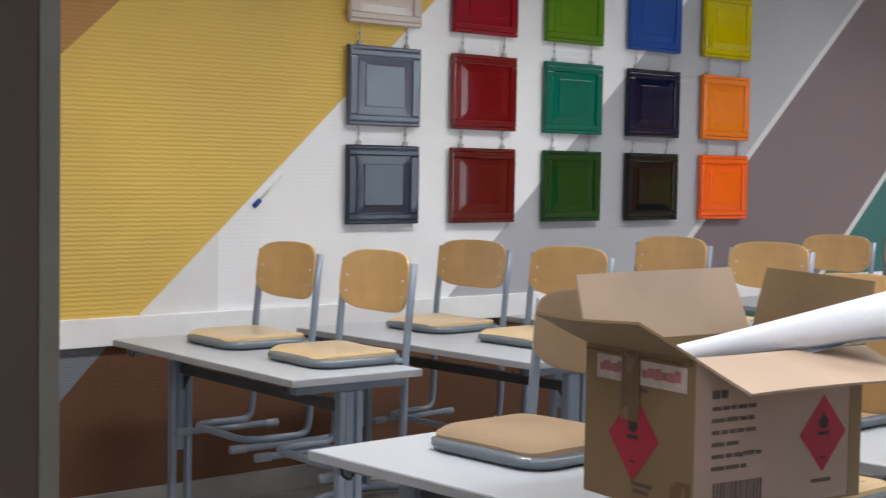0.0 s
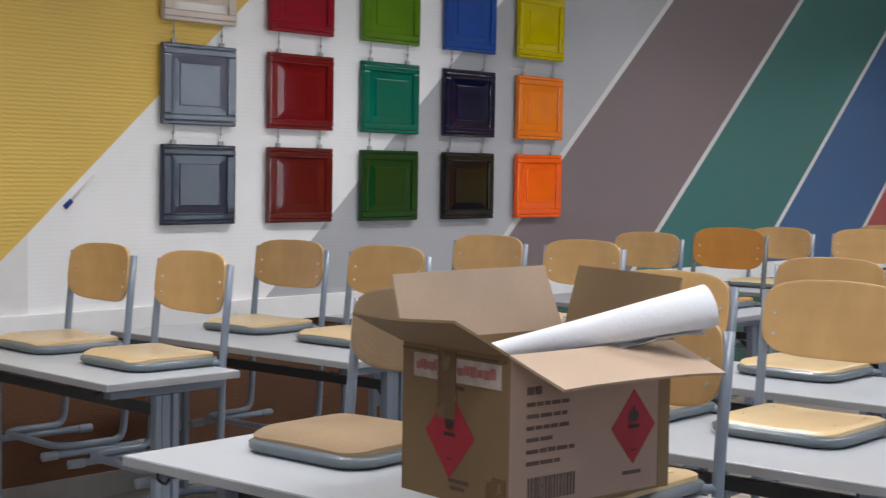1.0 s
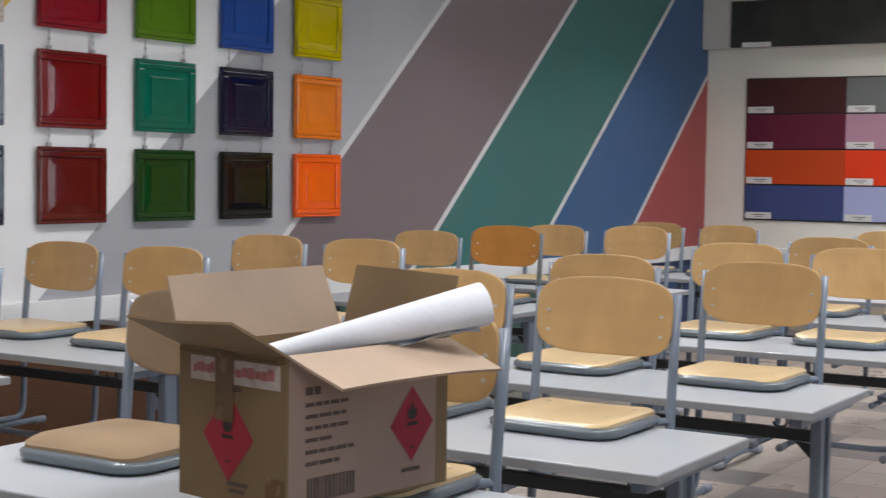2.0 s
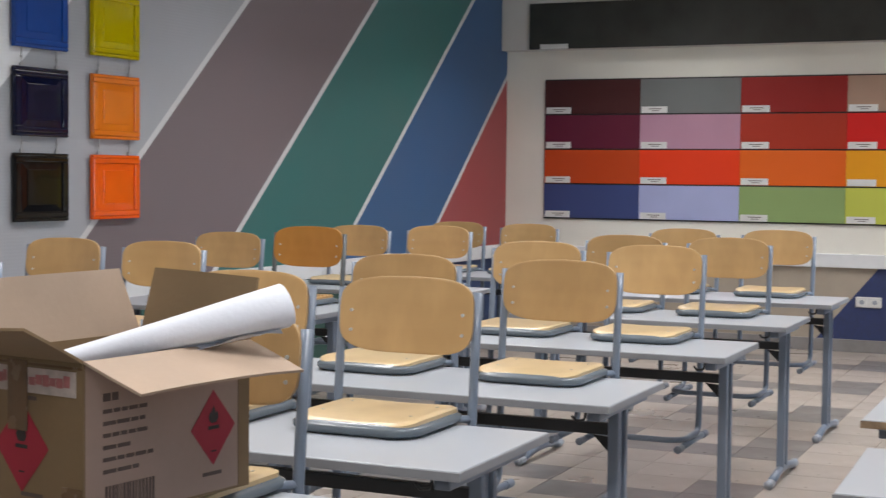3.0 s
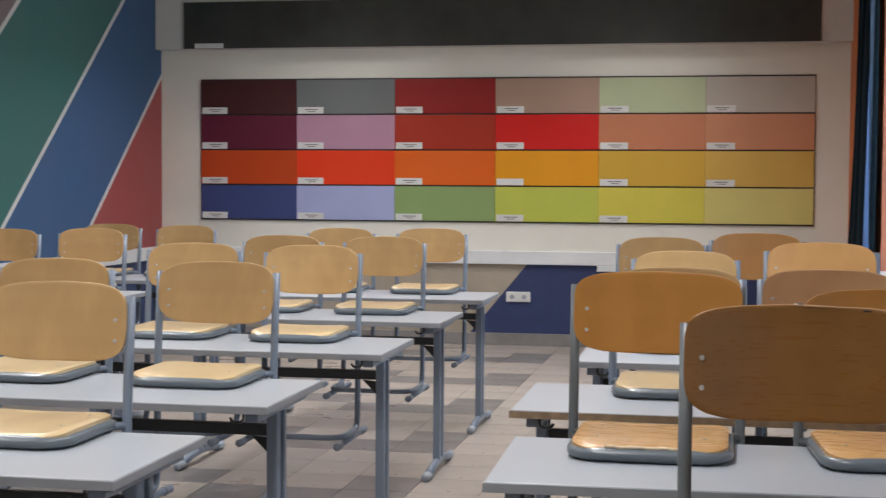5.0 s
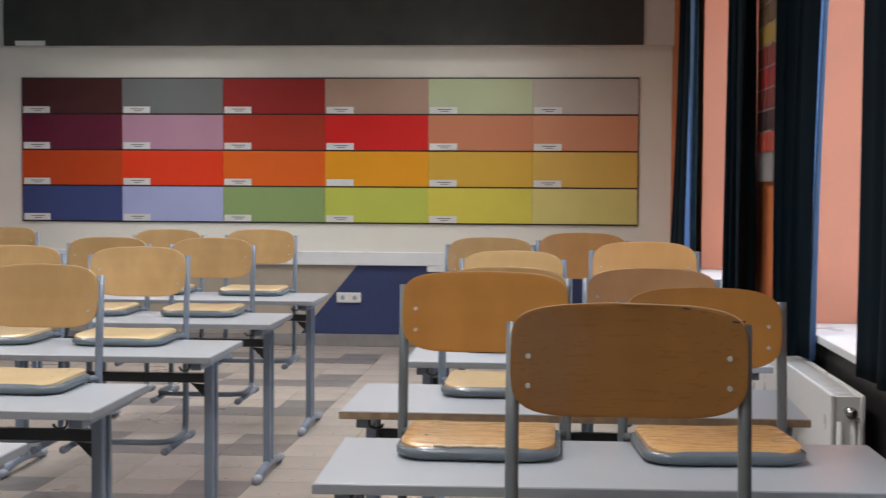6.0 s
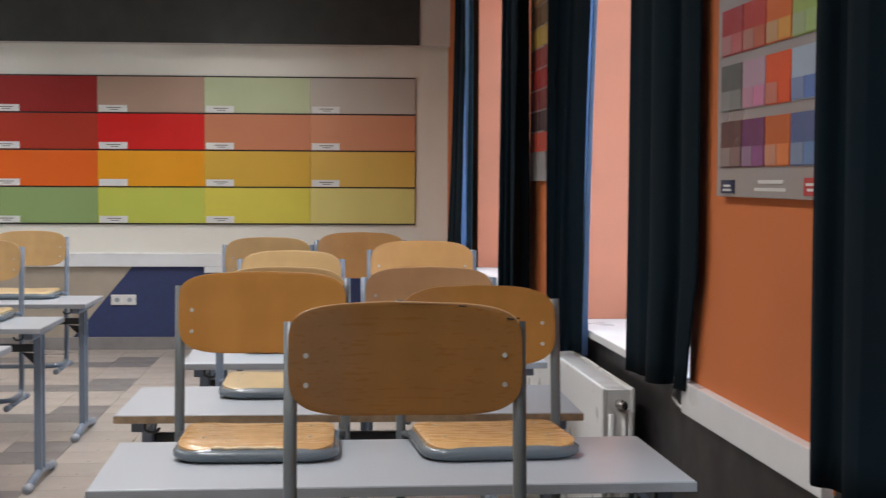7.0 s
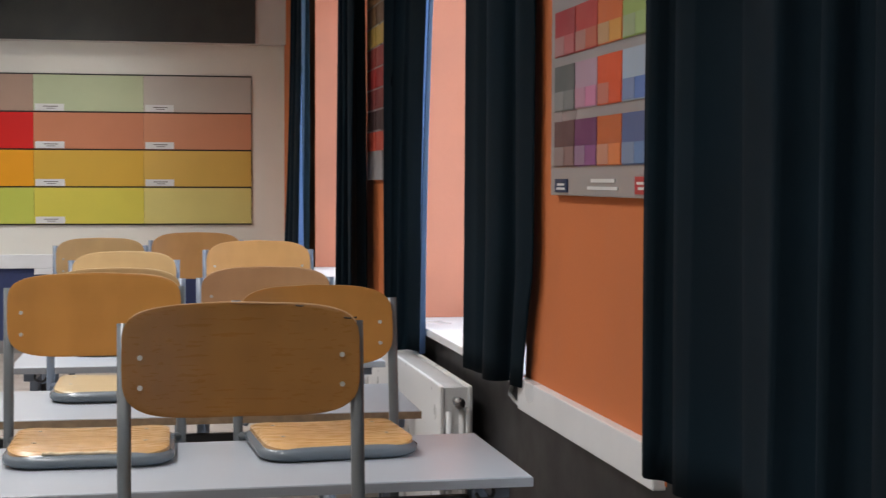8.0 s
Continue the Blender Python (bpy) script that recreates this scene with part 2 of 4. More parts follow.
def gloss(name, col, rough=0.12):
    m, n, k, b = nodes(name, rough)
    b.inputs["Specular IOR Level"].default_value = 0.5
    big, slow = noise_fac(n, k, 3.0), noise_fac(n, k, 9.0, 1.0)
    k.new(mix(n, k, remap(n, k, big, 0.3, 0.7), tuple(v * 0.93 for v in col), tuple(min(1, v * 1.07) for v in col)), b.inputs["Base Color"])
    k.new(remap(n, k, big, 0.3, 0.7, rough * 0.7, rough * 1.4), b.inputs["Roughness"])
    bumped(n, k, b, slow, 0.10, 0.006)
    return m


# ---- mesh helpers ----
def mesh_of(name, bm, material, smooth=False):
    bmesh.ops.recalc_face_normals(bm, faces=bm.faces[:])
    me = bpy.data.meshes.new(name)
    bm.to_mesh(me)
    bm.free()
    for mat in (material if isinstance(material, (list, tuple)) else [material]):
        me.materials.append(mat)
    if smooth:
        for p in me.polygons:
            p.use_smooth = True
    return me


def part(name, bm, material, parent=None, label="", smooth=False):
    """One mesh object under a thing or under a part."""
    ob = new(name, mesh_of(name, bm, material, smooth))
    if parent:
        ob.parent = parent
    if label:
        ob["label"] = label
    return ob


def again(name, ob, m, parent):
    """One more piece on the same mesh."""
    o = new(name, ob.data)
    o.parent = parent
    o.matrix_basis = m
    return o


def thing(name, m, label, category, group="", kind=""):
    ob = new(name)
    ob.empty_display_size = 0.1
    ob.matrix_basis = m
    return tagged(ob, label, category, group, kind)


def add_box(bm, x0, x1, y0, y1, z0, z1, bevel=0.0, m=None):
    vs = [bm.verts.new((x, y, z)) for x in (x0, x1) for y in (y0, y1) for z in (z0, z1)]
    fs = [bm.faces.new([vs[i] for i in q]) for q in ((0, 1, 3, 2), (4, 6, 7, 5), (0, 4, 5, 1), (2, 3, 7, 6), (0, 2, 6, 4), (1, 5, 7, 3))]
    if bevel:
        es = list({e for f in fs for e in f.edges})
        r = bmesh.ops.bevel(bm, geom=es, offset=bevel, segments=2, profile=0.6, affect="EDGES")
        vs = list({v for f in r["faces"] for v in f.verts} | {v for v in vs if v.is_valid})
    if m is not None:
        bmesh.ops.transform(bm, matrix=m, verts=[v for v in vs if v.is_valid])
    return bm


def box(x0, x1, y0, y1, z0, z1, bevel=0.0):
    return add_box(bmesh.new(), x0, x1, y0, y1, z0, z1, bevel)


def add_tube(bm, pts, r, seg=10, close=True):
    """A round tube along a path."""
    pts = [Vector(p) for p in pts]
    rings, side = [], None
    for i, p in enumerate(pts):
        d = (pts[min(i + 1, len(pts) - 1)] - pts[max(i - 1, 0)]).normalized()
        if side is None:
            side = d.orthogonal().normalized()
        side = (side - d * side.dot(d)).normalized()
        up = d.cross(side)
        rings.append([bm.verts.new(p + (side * math.cos(a) + up * math.sin(a)) * r) for a in (2 * math.pi * j / seg for j in range(seg))])
    for a, b in zip(rings, rings[1:]):
        for j in range(seg):
            bm.faces.new((a[j], a[(j + 1) % seg], b[(j + 1) % seg], b[j]))
    if close:
        bm.faces.new(rings[0][::-1])
        bm.faces.new(rings[-1])
    return bm


def rounded_path(pts, r, n=6):
    """A polyline with its corners rounded."""
    pts = [Vector(p) for p in pts]
    out = [pts[0]]
    for a, b, c in zip(pts, pts[1:], pts[2:]):
        u, v = (a - b).normalized(), (c - b).normalized()
        k = min(r, (a - b).length * 0.48, (c - b).length * 0.48)
        p0, p1 = b + u * k, b + v * k
        for i in range(n + 1):
            t = i / n
            out.append(p0 * (1 - t) ** 2 + b * 2 * t * (1 - t) + p1 * t * t)
    return out + [pts[-1]]


def add_disc(bm, outline, rings, front, back, crisp=True):
    """A shaped plate: outline(a) gives a 2D point; front and back give the 3D point of a 2D one."""
    n = 44
    sheets = []
    border = []
    for f in (front, back):
        rows = []
        for q in rings:
            rows.append([bm.verts.new(f(*(Vector(outline(2 * math.pi * i / n)) * q), q)) for i in range(n)])
        c = bm.verts.new(f(0, 0, 0))
        for i in range(n):
            j = (i + 1) % n
            bm.faces.new((c, rows[0][i], rows[0][j]))
            for a, b in zip(rows, rows[1:]):
                bm.faces.new((a[i], b[i], b[j], a[j]))
        sheets.append(rows[-1])
    for i in range(n):
        j = (i + 1) % n
        bm.faces.new((sheets[0][i], sheets[1][i], sheets[1][j], sheets[0][j]))
        border += [(sheets[0][i], sheets[0][j]), (sheets[1][i], sheets[1][j])]
    if crisp:
        for a, b in border:
            e = bm.edges.get((a, b))
            e.smooth = False
    return bm


def round_outline(a, b, r_far, r_near):
    """A rectangle with rounded corners, its points evenly spread, far corners towards +y."""
    pts = []
    for cx, cy, r, a0 in ((a, b, r_far, 0), (-a, b, r_far, 90), (-a, -b, r_near, 180), (a, -b, r_near, 270)):
        for i in range(9):
            t = radians(a0 + 90 * i / 8)
            pts.append((cx - math.copysign(r, cx) + r * math.cos(t), cy - math.copysign(r, cy) + r * math.sin(t)))
        n = pts[-1]
        nx = {0: (-a + r_far, b), 90: (-a, -b + r_near), 180: (a - r_near, -b), 270: (a, b - r_far)}[a0]
        pts += [(n[0] + (nx[0] - n[0]) * k, n[1] + (nx[1] - n[1]) * k) for k in (0.33, 0.67)]
    return lambda t: pts[int(round(t / (2 * math.pi) * len(pts))) % len(pts)]


def super_outline(a, b, n_top, n_low=None):
    def f(t):
        c, s = math.cos(t), math.sin(t)
        n = n_top if s >= 0 else (n_low or n_top)
        return (a * math.copysign(abs(c) ** (2 / n), c), b * math.copysign(abs(s) ** (2 / n), s))
    return f

# ---- the room ----
HT = 0.721                      # height of the table tops
YB = 11.913                     # back wall
LW = pose(-5.060, 0, 0, 0, 0, -1.233)   # left wall: its face is local x = 0, local y runs along it
RW = pose(1.138, 0, 0, 0, 0, 1.175)     # right wall, likewise
CEIL = 3.15
Y0 = -2.0


def setting(name, bm, material, m=None, label="", category=""):
    ob = part(name, bm, material)
    if m is not None:
        ob.matrix_basis = m
    return tagged(ob, label, category or "wall", kind="structure")


floor = setting("floor", box(-5.6, 1.8, Y0 - 0.2, YB + 0.4, -0.2, -0.004), M_GROUT, None, "beige and grey ceramic tiled classroom floor", "floor")
setting("ceiling", box(-5.6, 1.8, Y0 - 0.2, YB + 0.4, CEIL, CEIL + 0.15), M_CEIL, None, "plain white classroom ceiling", "ceiling")
wall_left = setting("wall_left", box(-0.25, 0, Y0, YB + 0.2, 0.68, CEIL), M_LEFT, LW, "ribbed wall painted in slanting bands of yellow, white, grey, mauve, teal, blue and red")
def paint_patch():
    """A duller repainted corner of the white band."""
    bm = bmesh.new()
    f = bm.faces.new([bm.verts.new((0.0012, y, z)) for y, z in ((2.955, 0.779), (3.31, 0.779), (3.31, 1.095))])
    r = bmesh.ops.extrude_face_region(bm, geom=[f])
    bmesh.ops.translate(bm, vec=(-0.0012, 0, 0), verts=[v for v in r["geom"] if isinstance(v, bmesh.types.BMVert)])
    part("paint_patch", bm, M_PATCH, wall_left, "duller repainted patch")


paint_patch()
setting("wall_left_base", box(-0.25, -0.003, Y0, YB + 0.2, 0.0, 0.68), M_LEFT_LOW, LW, "lower wall painted dark brown, grey and green")
# unseen wall closing the room, kept dark so the chairs mirror less light
setting("wall_south", box(-5.4, 1.5, Y0 - 0.2, Y0, 0, CEIL), M_UNSEEN_WALL, None, "unseen closing wall, grey-green and dark to dull reflections")
setting("wall_back", box(-5.1, 1.3, YB, YB + 0.2, 0.68, CEIL), M_WALL, None, "warm white wall behind the colour chart")


def wall_back_base():
    """Lower back wall: beige, then navy behind a slanting edge."""
    z0, z1, ed0, ed1 = 0.10, 0.68, -2.11, -1.63
    ob = setting("wall_back_base", box(-5.1, 1.3, YB + 0.004, YB + 0.2, 0.0, 0.68), M_BEIGE, None, "beige lower wall")
    bm = bmesh.new()
    v = [bm.verts.new(p) for p in ((ed0, YB, z0), (1.2, YB, z0), (1.2, YB, z1), (ed1, YB, z1))]
    f = bm.faces.new(v)
    r = bmesh.ops.extrude_face_region(bm, geom=[f])
    bmesh.ops.translate(bm, vec=(0, 0.02, 0), verts=[g for g in r["geom"] if isinstance(g, bmesh.types.BMVert)])
    part("painted_panel", bm, M_NAVY, ob, "rough navy blue painted panel")


wall_back_base()
setting("baseboard_back", box(-4.95, 1.1, YB - 0.015, YB + 0.002, 0, 0.10, 0.003), M_SKIRT, None, "grey tile baseboard", "baseboard")
setting("baseboard_left", box(-0.002, 0.015, Y0, YB - 0.02, 0, 0.10, 0.003), M_SKIRT, LW, "grey tile baseboard", "baseboard")
setting("trim_left", box(-0.003, 0.028, Y0, YB - 0.03, 0.668, 0.776, 0.004), M_TRIM, LW, "white painted dado board", "trim")
setting("trim_back", box(-4.78, 0.86, YB - 0.028, YB + 0.003, 0.668, 0.776, 0.004), M_TRIM, None, "white painted dado board", "trim")
bulk = setting("bulkhead_back", box(-4.80, 1.0, YB - 0.14, YB + 0.01, 2.442, CEIL), M_WALL_PLAIN, None, "off-white bulkhead over the colour chart", "bulkhead")

# right wall with three deep windows, after an unseen one added for light: local y of the openings
OPEN = [(-1.75, 0.35), (0.9, 3.05), (4.26, 6.12), (7.45, 9.77)]
SILL, HEAD, DEEP = 0.79, 2.75, 0.42


def wall_right():
    cuts = [Y0] + [v for o in OPEN for v in o] + [YB + 0.2]
    ob = setting("wall_right", box(0, DEEP, cuts[0], cuts[1], 0.70, CEIL), M_ORANGE, RW, "orange painted wall with deep window openings")
    for a, b in zip(cuts[2::2], cuts[3::2]):
        part("pier", box(0, DEEP, a, b, 0.70, CEIL), M_ORANGE, ob)
    for a, b in OPEN:
        part("lintel", box(0, DEEP, a, b, HEAD, CEIL), M_ORANGE, ob)
        part("reveal", box(0.003, DEEP - 0.061, b - 0.006, b + 0.004, SILL + 0.001, HEAD - 0.001), M_REVEAL, ob, "salmon painted window reveal")
        part("reveal", box(0.003, DEEP - 0.061, a - 0.004, a + 0.006, SILL + 0.001, HEAD - 0.001), M_REVEAL, ob, "salmon painted window reveal")
        part("parapet", box(0.002, DEEP, a, b, 0.70, SILL - 0.03), M_BLACKWALL, ob)
    setting("wall_right_base", box(0.002, DEEP, Y0, YB + 0.2, 0, 0.70), M_BLACKWALL, RW, "black painted lower wall")
    for i, (a, b) in enumerate(OPEN):
        w = thing("window_%d" % (i + 1), RW, "white framed window in a deep orange reveal", "window", kind="structure")
        part("window_sill", box(-0.035, DEEP - 0.06, a + 0.007, b - 0.007, SILL - 0.03, SILL, 0.005), M_SILL, w, "white window sill")
        fx0, fx1 = DEEP - 0.06, DEEP
        for nm, q in (("jamb", (a, a + 0.06, SILL, HEAD)), ("jamb", (b - 0.06, b, SILL, HEAD)), ("mullion", ((a + b) / 2 - 0.035, (a + b) / 2 + 0.035, SILL + 0.06, HEAD - 0.06)),
                      ("frame_rail", (a + 0.06, b - 0.06, SILL, SILL + 0.06)), ("frame_rail", (a + 0.06, b - 0.06, HEAD - 0.06, HEAD))):
            part(nm, box(fx0, fx1, q[0], q[1], q[2], q[3], 0.004), M_PVC, w)
        for c, d in ((a + 0.06, (a + b) / 2 - 0.035), ((a + b) / 2 + 0.035, b - 0.06)):
            g = part("pane", box(fx0 + 0.025, fx0 + 0.031, c, d, SILL + 0.06, HEAD - 0.06), M_GLASS, w)
            g.visible_shadow = False


wall_right()
DADO_RIGHT = [(0.35, 0.9), (3.05, 4.26), (6.12, 7.45), (9.77, YB - 0.03)]
for a, b in DADO_RIGHT:
    setting("trim_right", box(-0.028, 0.004, a + 0.01, b - 0.01, 0.69, 0.785, 0.004), M_TRIM, RW, "scuffed white painted dado board", "trim")

# daylight in the window openings, and assumed fluorescent ceiling lights, all out of view
for a, b in OPEN:
    # the lamp at negative y fills the added unseen window and brightens the left wall
    area("window_daylight", RW @ pose(DEEP + 0.05, (a + b) / 2, (SILL + HEAD) / 2, 0, 90, 0), HEAD - SILL, b - a, UNSEEN_W if a < 0 else FAR_W if a > 4 else WINDOW_W, (0.72, 0.86, 1.0))


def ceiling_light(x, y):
    t = thing("ceiling_light", pose(x, y, CEIL), "assumed white louvred fluorescent ceiling light, out of view", "ceiling light", "ceiling lights")
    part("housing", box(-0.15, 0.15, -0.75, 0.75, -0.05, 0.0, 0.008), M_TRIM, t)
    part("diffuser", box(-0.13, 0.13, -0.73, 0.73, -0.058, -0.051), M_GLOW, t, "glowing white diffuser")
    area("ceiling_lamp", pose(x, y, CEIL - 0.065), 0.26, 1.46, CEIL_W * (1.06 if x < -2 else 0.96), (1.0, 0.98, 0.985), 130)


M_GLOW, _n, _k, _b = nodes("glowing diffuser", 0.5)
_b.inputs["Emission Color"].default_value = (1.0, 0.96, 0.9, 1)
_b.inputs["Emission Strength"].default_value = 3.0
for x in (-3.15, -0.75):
    # the pair at y -0.1 is added to brighten surfaces that face the camera
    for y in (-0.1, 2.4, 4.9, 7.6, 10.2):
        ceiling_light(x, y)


# dark open door leaf beside the camera
def door_leaf():
    t = thing("door_1", pose(-2.5, 1.3, 0, 0, 0, 2), "dark brown open door leaf with a grey metal edge", "door", kind="structure")
    part("leaf", box(-0.045, 0, -0.90, -0.044, 0.008, 2.6, 0.003), M_DARKWOOD, t)
    part("edge_strip", box(-0.047, 0.003, -0.043, 0, 0.008, 2.6, 0.004), M_GREYMETAL, t, "grey metal door edge")


door_leaf()


# ---- tables and chairs ----
def make_table(m, edge, label):
    """A two-seat school table, its origin on the floor below the middle of its top."""
    t = thing("school_table", m, label, "table", "classroom tables")
    w, d = 0.65, 0.282
    top = part("tabletop", box(-w, w, -d, d, HT - 0.024, HT, 0.003), M_GREY_LAM, t, "pale grey laminate top")
    part("edge_band", box(-w - 0.002, w + 0.002, -d - 0.002, -d + 0.0005, HT - 0.0225, HT - 0.003), edge, top)
    part("edge_band", box(w - 0.0005, w + 0.002, -d, d, HT - 0.0225, HT - 0.003), edge, top)
    for s in (-1, 1):
        x = s * (w - 0.06)
        part("top_rail", box(x - 0.02, x + 0.02, -0.24, 0.24, HT - 0.055, HT - 0.0245, 0.004), M_STEEL, t)
        leg = bmesh.new()
        for y in (-0.037, 0.037):
            add_box(leg, x - 0.017, x + 0.017, y - 0.013, y + 0.013, 0.04, HT - 0.056, 0.006)
        add_box(leg, x - 0.008, x + 0.008, -0.017, 0.017, 0.30, HT - 0.06)
        part("leg", leg, M_STEEL, t)
        f = part("foot", add_tube(bmesh.new(), rounded_path([(x, -0.25, 0.022), (x, -0.08, 0.045), (x, 0.08, 0.045), (x, 0.25, 0.022)], 0.05), 0.019), M_STEEL, t, smooth=True)
        for y in (-0.262, 0.262):
            part("cap", add_tube(bmesh.new(), [(x, y - 0.035, 0.021), (x, y - 0.033, 0.021), (x, y + 0.033, 0.021), (x, y + 0.035, 0.021)], 0.0205), M_CAP, f, smooth=True)
        g = bmesh.new()
        xi = x - s * 0.02
        v = [g.verts.new(p) for p in ((xi, 0.0, HT - 0.195), (xi - s * 0.06, 0.0, HT - 0.135), (xi, 0.0, HT - 0.14))]
        r = bmesh.ops.extrude_face_region(g, geom=[g.faces.new(v)])
        bmesh.ops.translate(g, vec=(0, 0.006, 0), verts=[q for q in r["geom"] if isinstance(q, bmesh.types.BMVert)])
        part("gusset", g, M_STEEL_DK, t)
        part("hook", add_tube(bmesh.new(), rounded_path([(s * 0.57, -0.25, HT - 0.026), (s * 0.57, -0.25, HT - 0.05), (s * 0.54, -0.25, HT - 0.055), (s * 0.53, -0.25, HT - 0.04)], 0.015), 0.004, 6), M_STEEL_DK, t, smooth=True)
    part("crossbar", box(-w + 0.08, w - 0.08, -0.014, 0.014, HT - 0.132, HT - 0.097, 0.003), M_STEEL_DK, t, "dark steel crossbar")
    return t


TOP_H = 0.376


def make_chair(m, back_mat, seat_mat, label, top=TOP_H, back_w=0.197, pad=False, over=0.003, mid=-0.142, sw=0.182, low=-0.395, steel=None):
    """A C-frame school chair hung on a table: origin at the table's far edge, level with the top; the seat lies towards -y."""
    c = thing("school_chair", m, label, "chair", "classroom chairs")
    sd = 0.170
    steel = steel or M_STEEL
    lean = lambda z: 0.012 + 0.10 * max(0.0, z)
    # seat shell, resting on the table
    o = round_outline(sw, sd, 0.045, 0.075)
    shell = bmesh.new()

    def shell_top(x, y, q):
        return (x, y + mid, 0.034 - 0.010 * max(0, q - 0.92) / 0.08)

    def shell_low(x, y, q):
        return (x, y + mid, 0.001 + 0.011 * (max(0, q - 0.9) / 0.1) ** 2)
    add_disc(shell, o, (0.5, 0.9, 0.94, 0.97, 1.0), shell_top, shell_low, False)
    seat = part("seat", shell, M_RIM, c, "grey plastic seat shell", smooth=True)
    board = bmesh.new()
    oi = round_outline(sw - 0.012, sd - 0.012, 0.04, 0.06)
    th = 0.026 if pad else 0.012

    def dip(x, y):
        return -0.010 * max(0, -y / sd - 0.6) / 0.4 - 0.006 * math.cos(x / sw * 1.4) * (1 if not pad else -1)

    add_disc(board, oi, (0.3, 0.6, 0.85, 0.95, 1.0), lambda x, y, q: (x, y + mid, 0.036 + th + dip(x, y) - (0.75 * th * q ** 6 if pad else 0.4 * th if q > 0.99 else 0)), lambda x, y, q: (x, y + mid, 0.028))
    bd = part("seat_board", board, M_PAD if pad else seat_mat, seat, "worn varnished plywood seat" if not pad else "brown felt seat cover", smooth=True)
    if not pad:
        for sx in (-1, 1):
            for sy in (-0.06, 0.10):
                x, y = sx * 0.125, sy
                part("screw", add_tube(bmesh.new(), [(x, y + mid, 0.040 + dip(x, y)), (x, y + mid, 0.0492 + dip(x, y))], 0.0048, 8), M_SCREW, bd)
    # backrest
    bh = 0.103
    zc = top - bh
    ob_ = super_outline(back_w, bh, 6.3, 3.8) if top > 0.4 else super_outline(back_w, bh, 5.0, 3.4)

    def curve(x):
        return 0.020 - 0.034 * (x / back_w) ** 2

    back = bmesh.new()
    add_disc(back, ob_, (0.25, 0.5, 0.75, 0.93, 0.985, 1.0), lambda x, z, q: (x, lean(zc + z) + curve(x) - (0.008 if q < 0.99 else 0.0072), zc + z - 0.012 * (x / back_w) ** 2 * (1 if z > 0 else 0.3) * q), lambda x, z, q: (x, lean(zc + z) + curve(x) + (0.003 if q < 0.99 else 0.0022), zc + z - 0.012 * (x / back_w) ** 2 * (1 if z > 0 else 0.3) * q))
    br = part("backrest", back, M_PAD if pad else back_mat, c, "moulded plywood backrest" if not pad else "brown felt covered backrest", smooth=True)
    tx = back_w + over
    if not pad:
        for sx in (-1, 1):
            for dz in (-0.045, 0.008):
                x = sx * (back_w - 0.032)
                y = lean(zc + dz) + curve(x) - 0.008
                part("screw", add_tube(bmesh.new(), [(x, y - 0.004, zc + dz), (x, y + 0.006, zc + dz)], 0.0048, 8), M_SCREW, br)
    # frame: one bent tube from side to side, with a bar under the seat
    side = [(0, lean(top - 0.035), top - 0.035), (0, lean(0.10), 0.10), (0, 0.014, 0.0), (0, 0.010, low + 0.1), (0, 0.0, low + 0.012), (0, -0.25, low + 0.012)]
    pts = [(-tx, y, z) for _, y, z in side] + [(tx, y, z) for _, y, z in side[::-1]]
    frame_mesh = add_tube(bmesh.new(), rounded_path(pts, 0.085, 7), 0.0125)
    fr = part("frame", frame_mesh, steel, c, "bent grey steel tube frame", smooth=True)
    part("seat_bar", add_tube(bmesh.new(), rounded_path([(-tx, 0.014, 0.012), (-0.15, -0.035, 0.014), (0.15, -0.035, 0.014), (tx, 0.014, 0.012)], 0.03), 0.010), steel, fr, smooth=True)
    for sx in (-1, 1):
        x = sx * tx
        rn = part("runner", add_tube(bmesh.new(), [(x, -0.27, low - 0.012), (x, 0.10, low - 0.012)], 0.0125), steel, c, smooth=True)
        for y in (-0.285, 0.09):
            part("cap", add_tube(bmesh.new(), [(x, y - 0.028, low - 0.013), (x, y - 0.024, low - 0.013), (x, y + 0.024, low - 0.013), (x, y + 0.028, low - 0.013)], 0.0155), M_GLIDE, rn, "grey plastic glide", smooth=True)
    return c


def worn_seat(c, mid, x0, x1):
    """Raw pale ply where the varnish has gone from the front lip of a seat."""
    seat = [o for o in c.children if o.name.startswith("seat")][0]
    y = mid - 0.1545
    bm = bmesh.new()
    add_tube(bm, [(x0 + (x1 - x0) * i / 12, y + 0.0012 * math.sin(2.3 * i), 0.0355 + 0.0012 * math.sin(1.7 * i)) for i in range(13)], 0.0042, 6)
    part("worn_lip", bm, M_RAWPLY, seat, "raw pale ply at the worn seat lip", smooth=True)


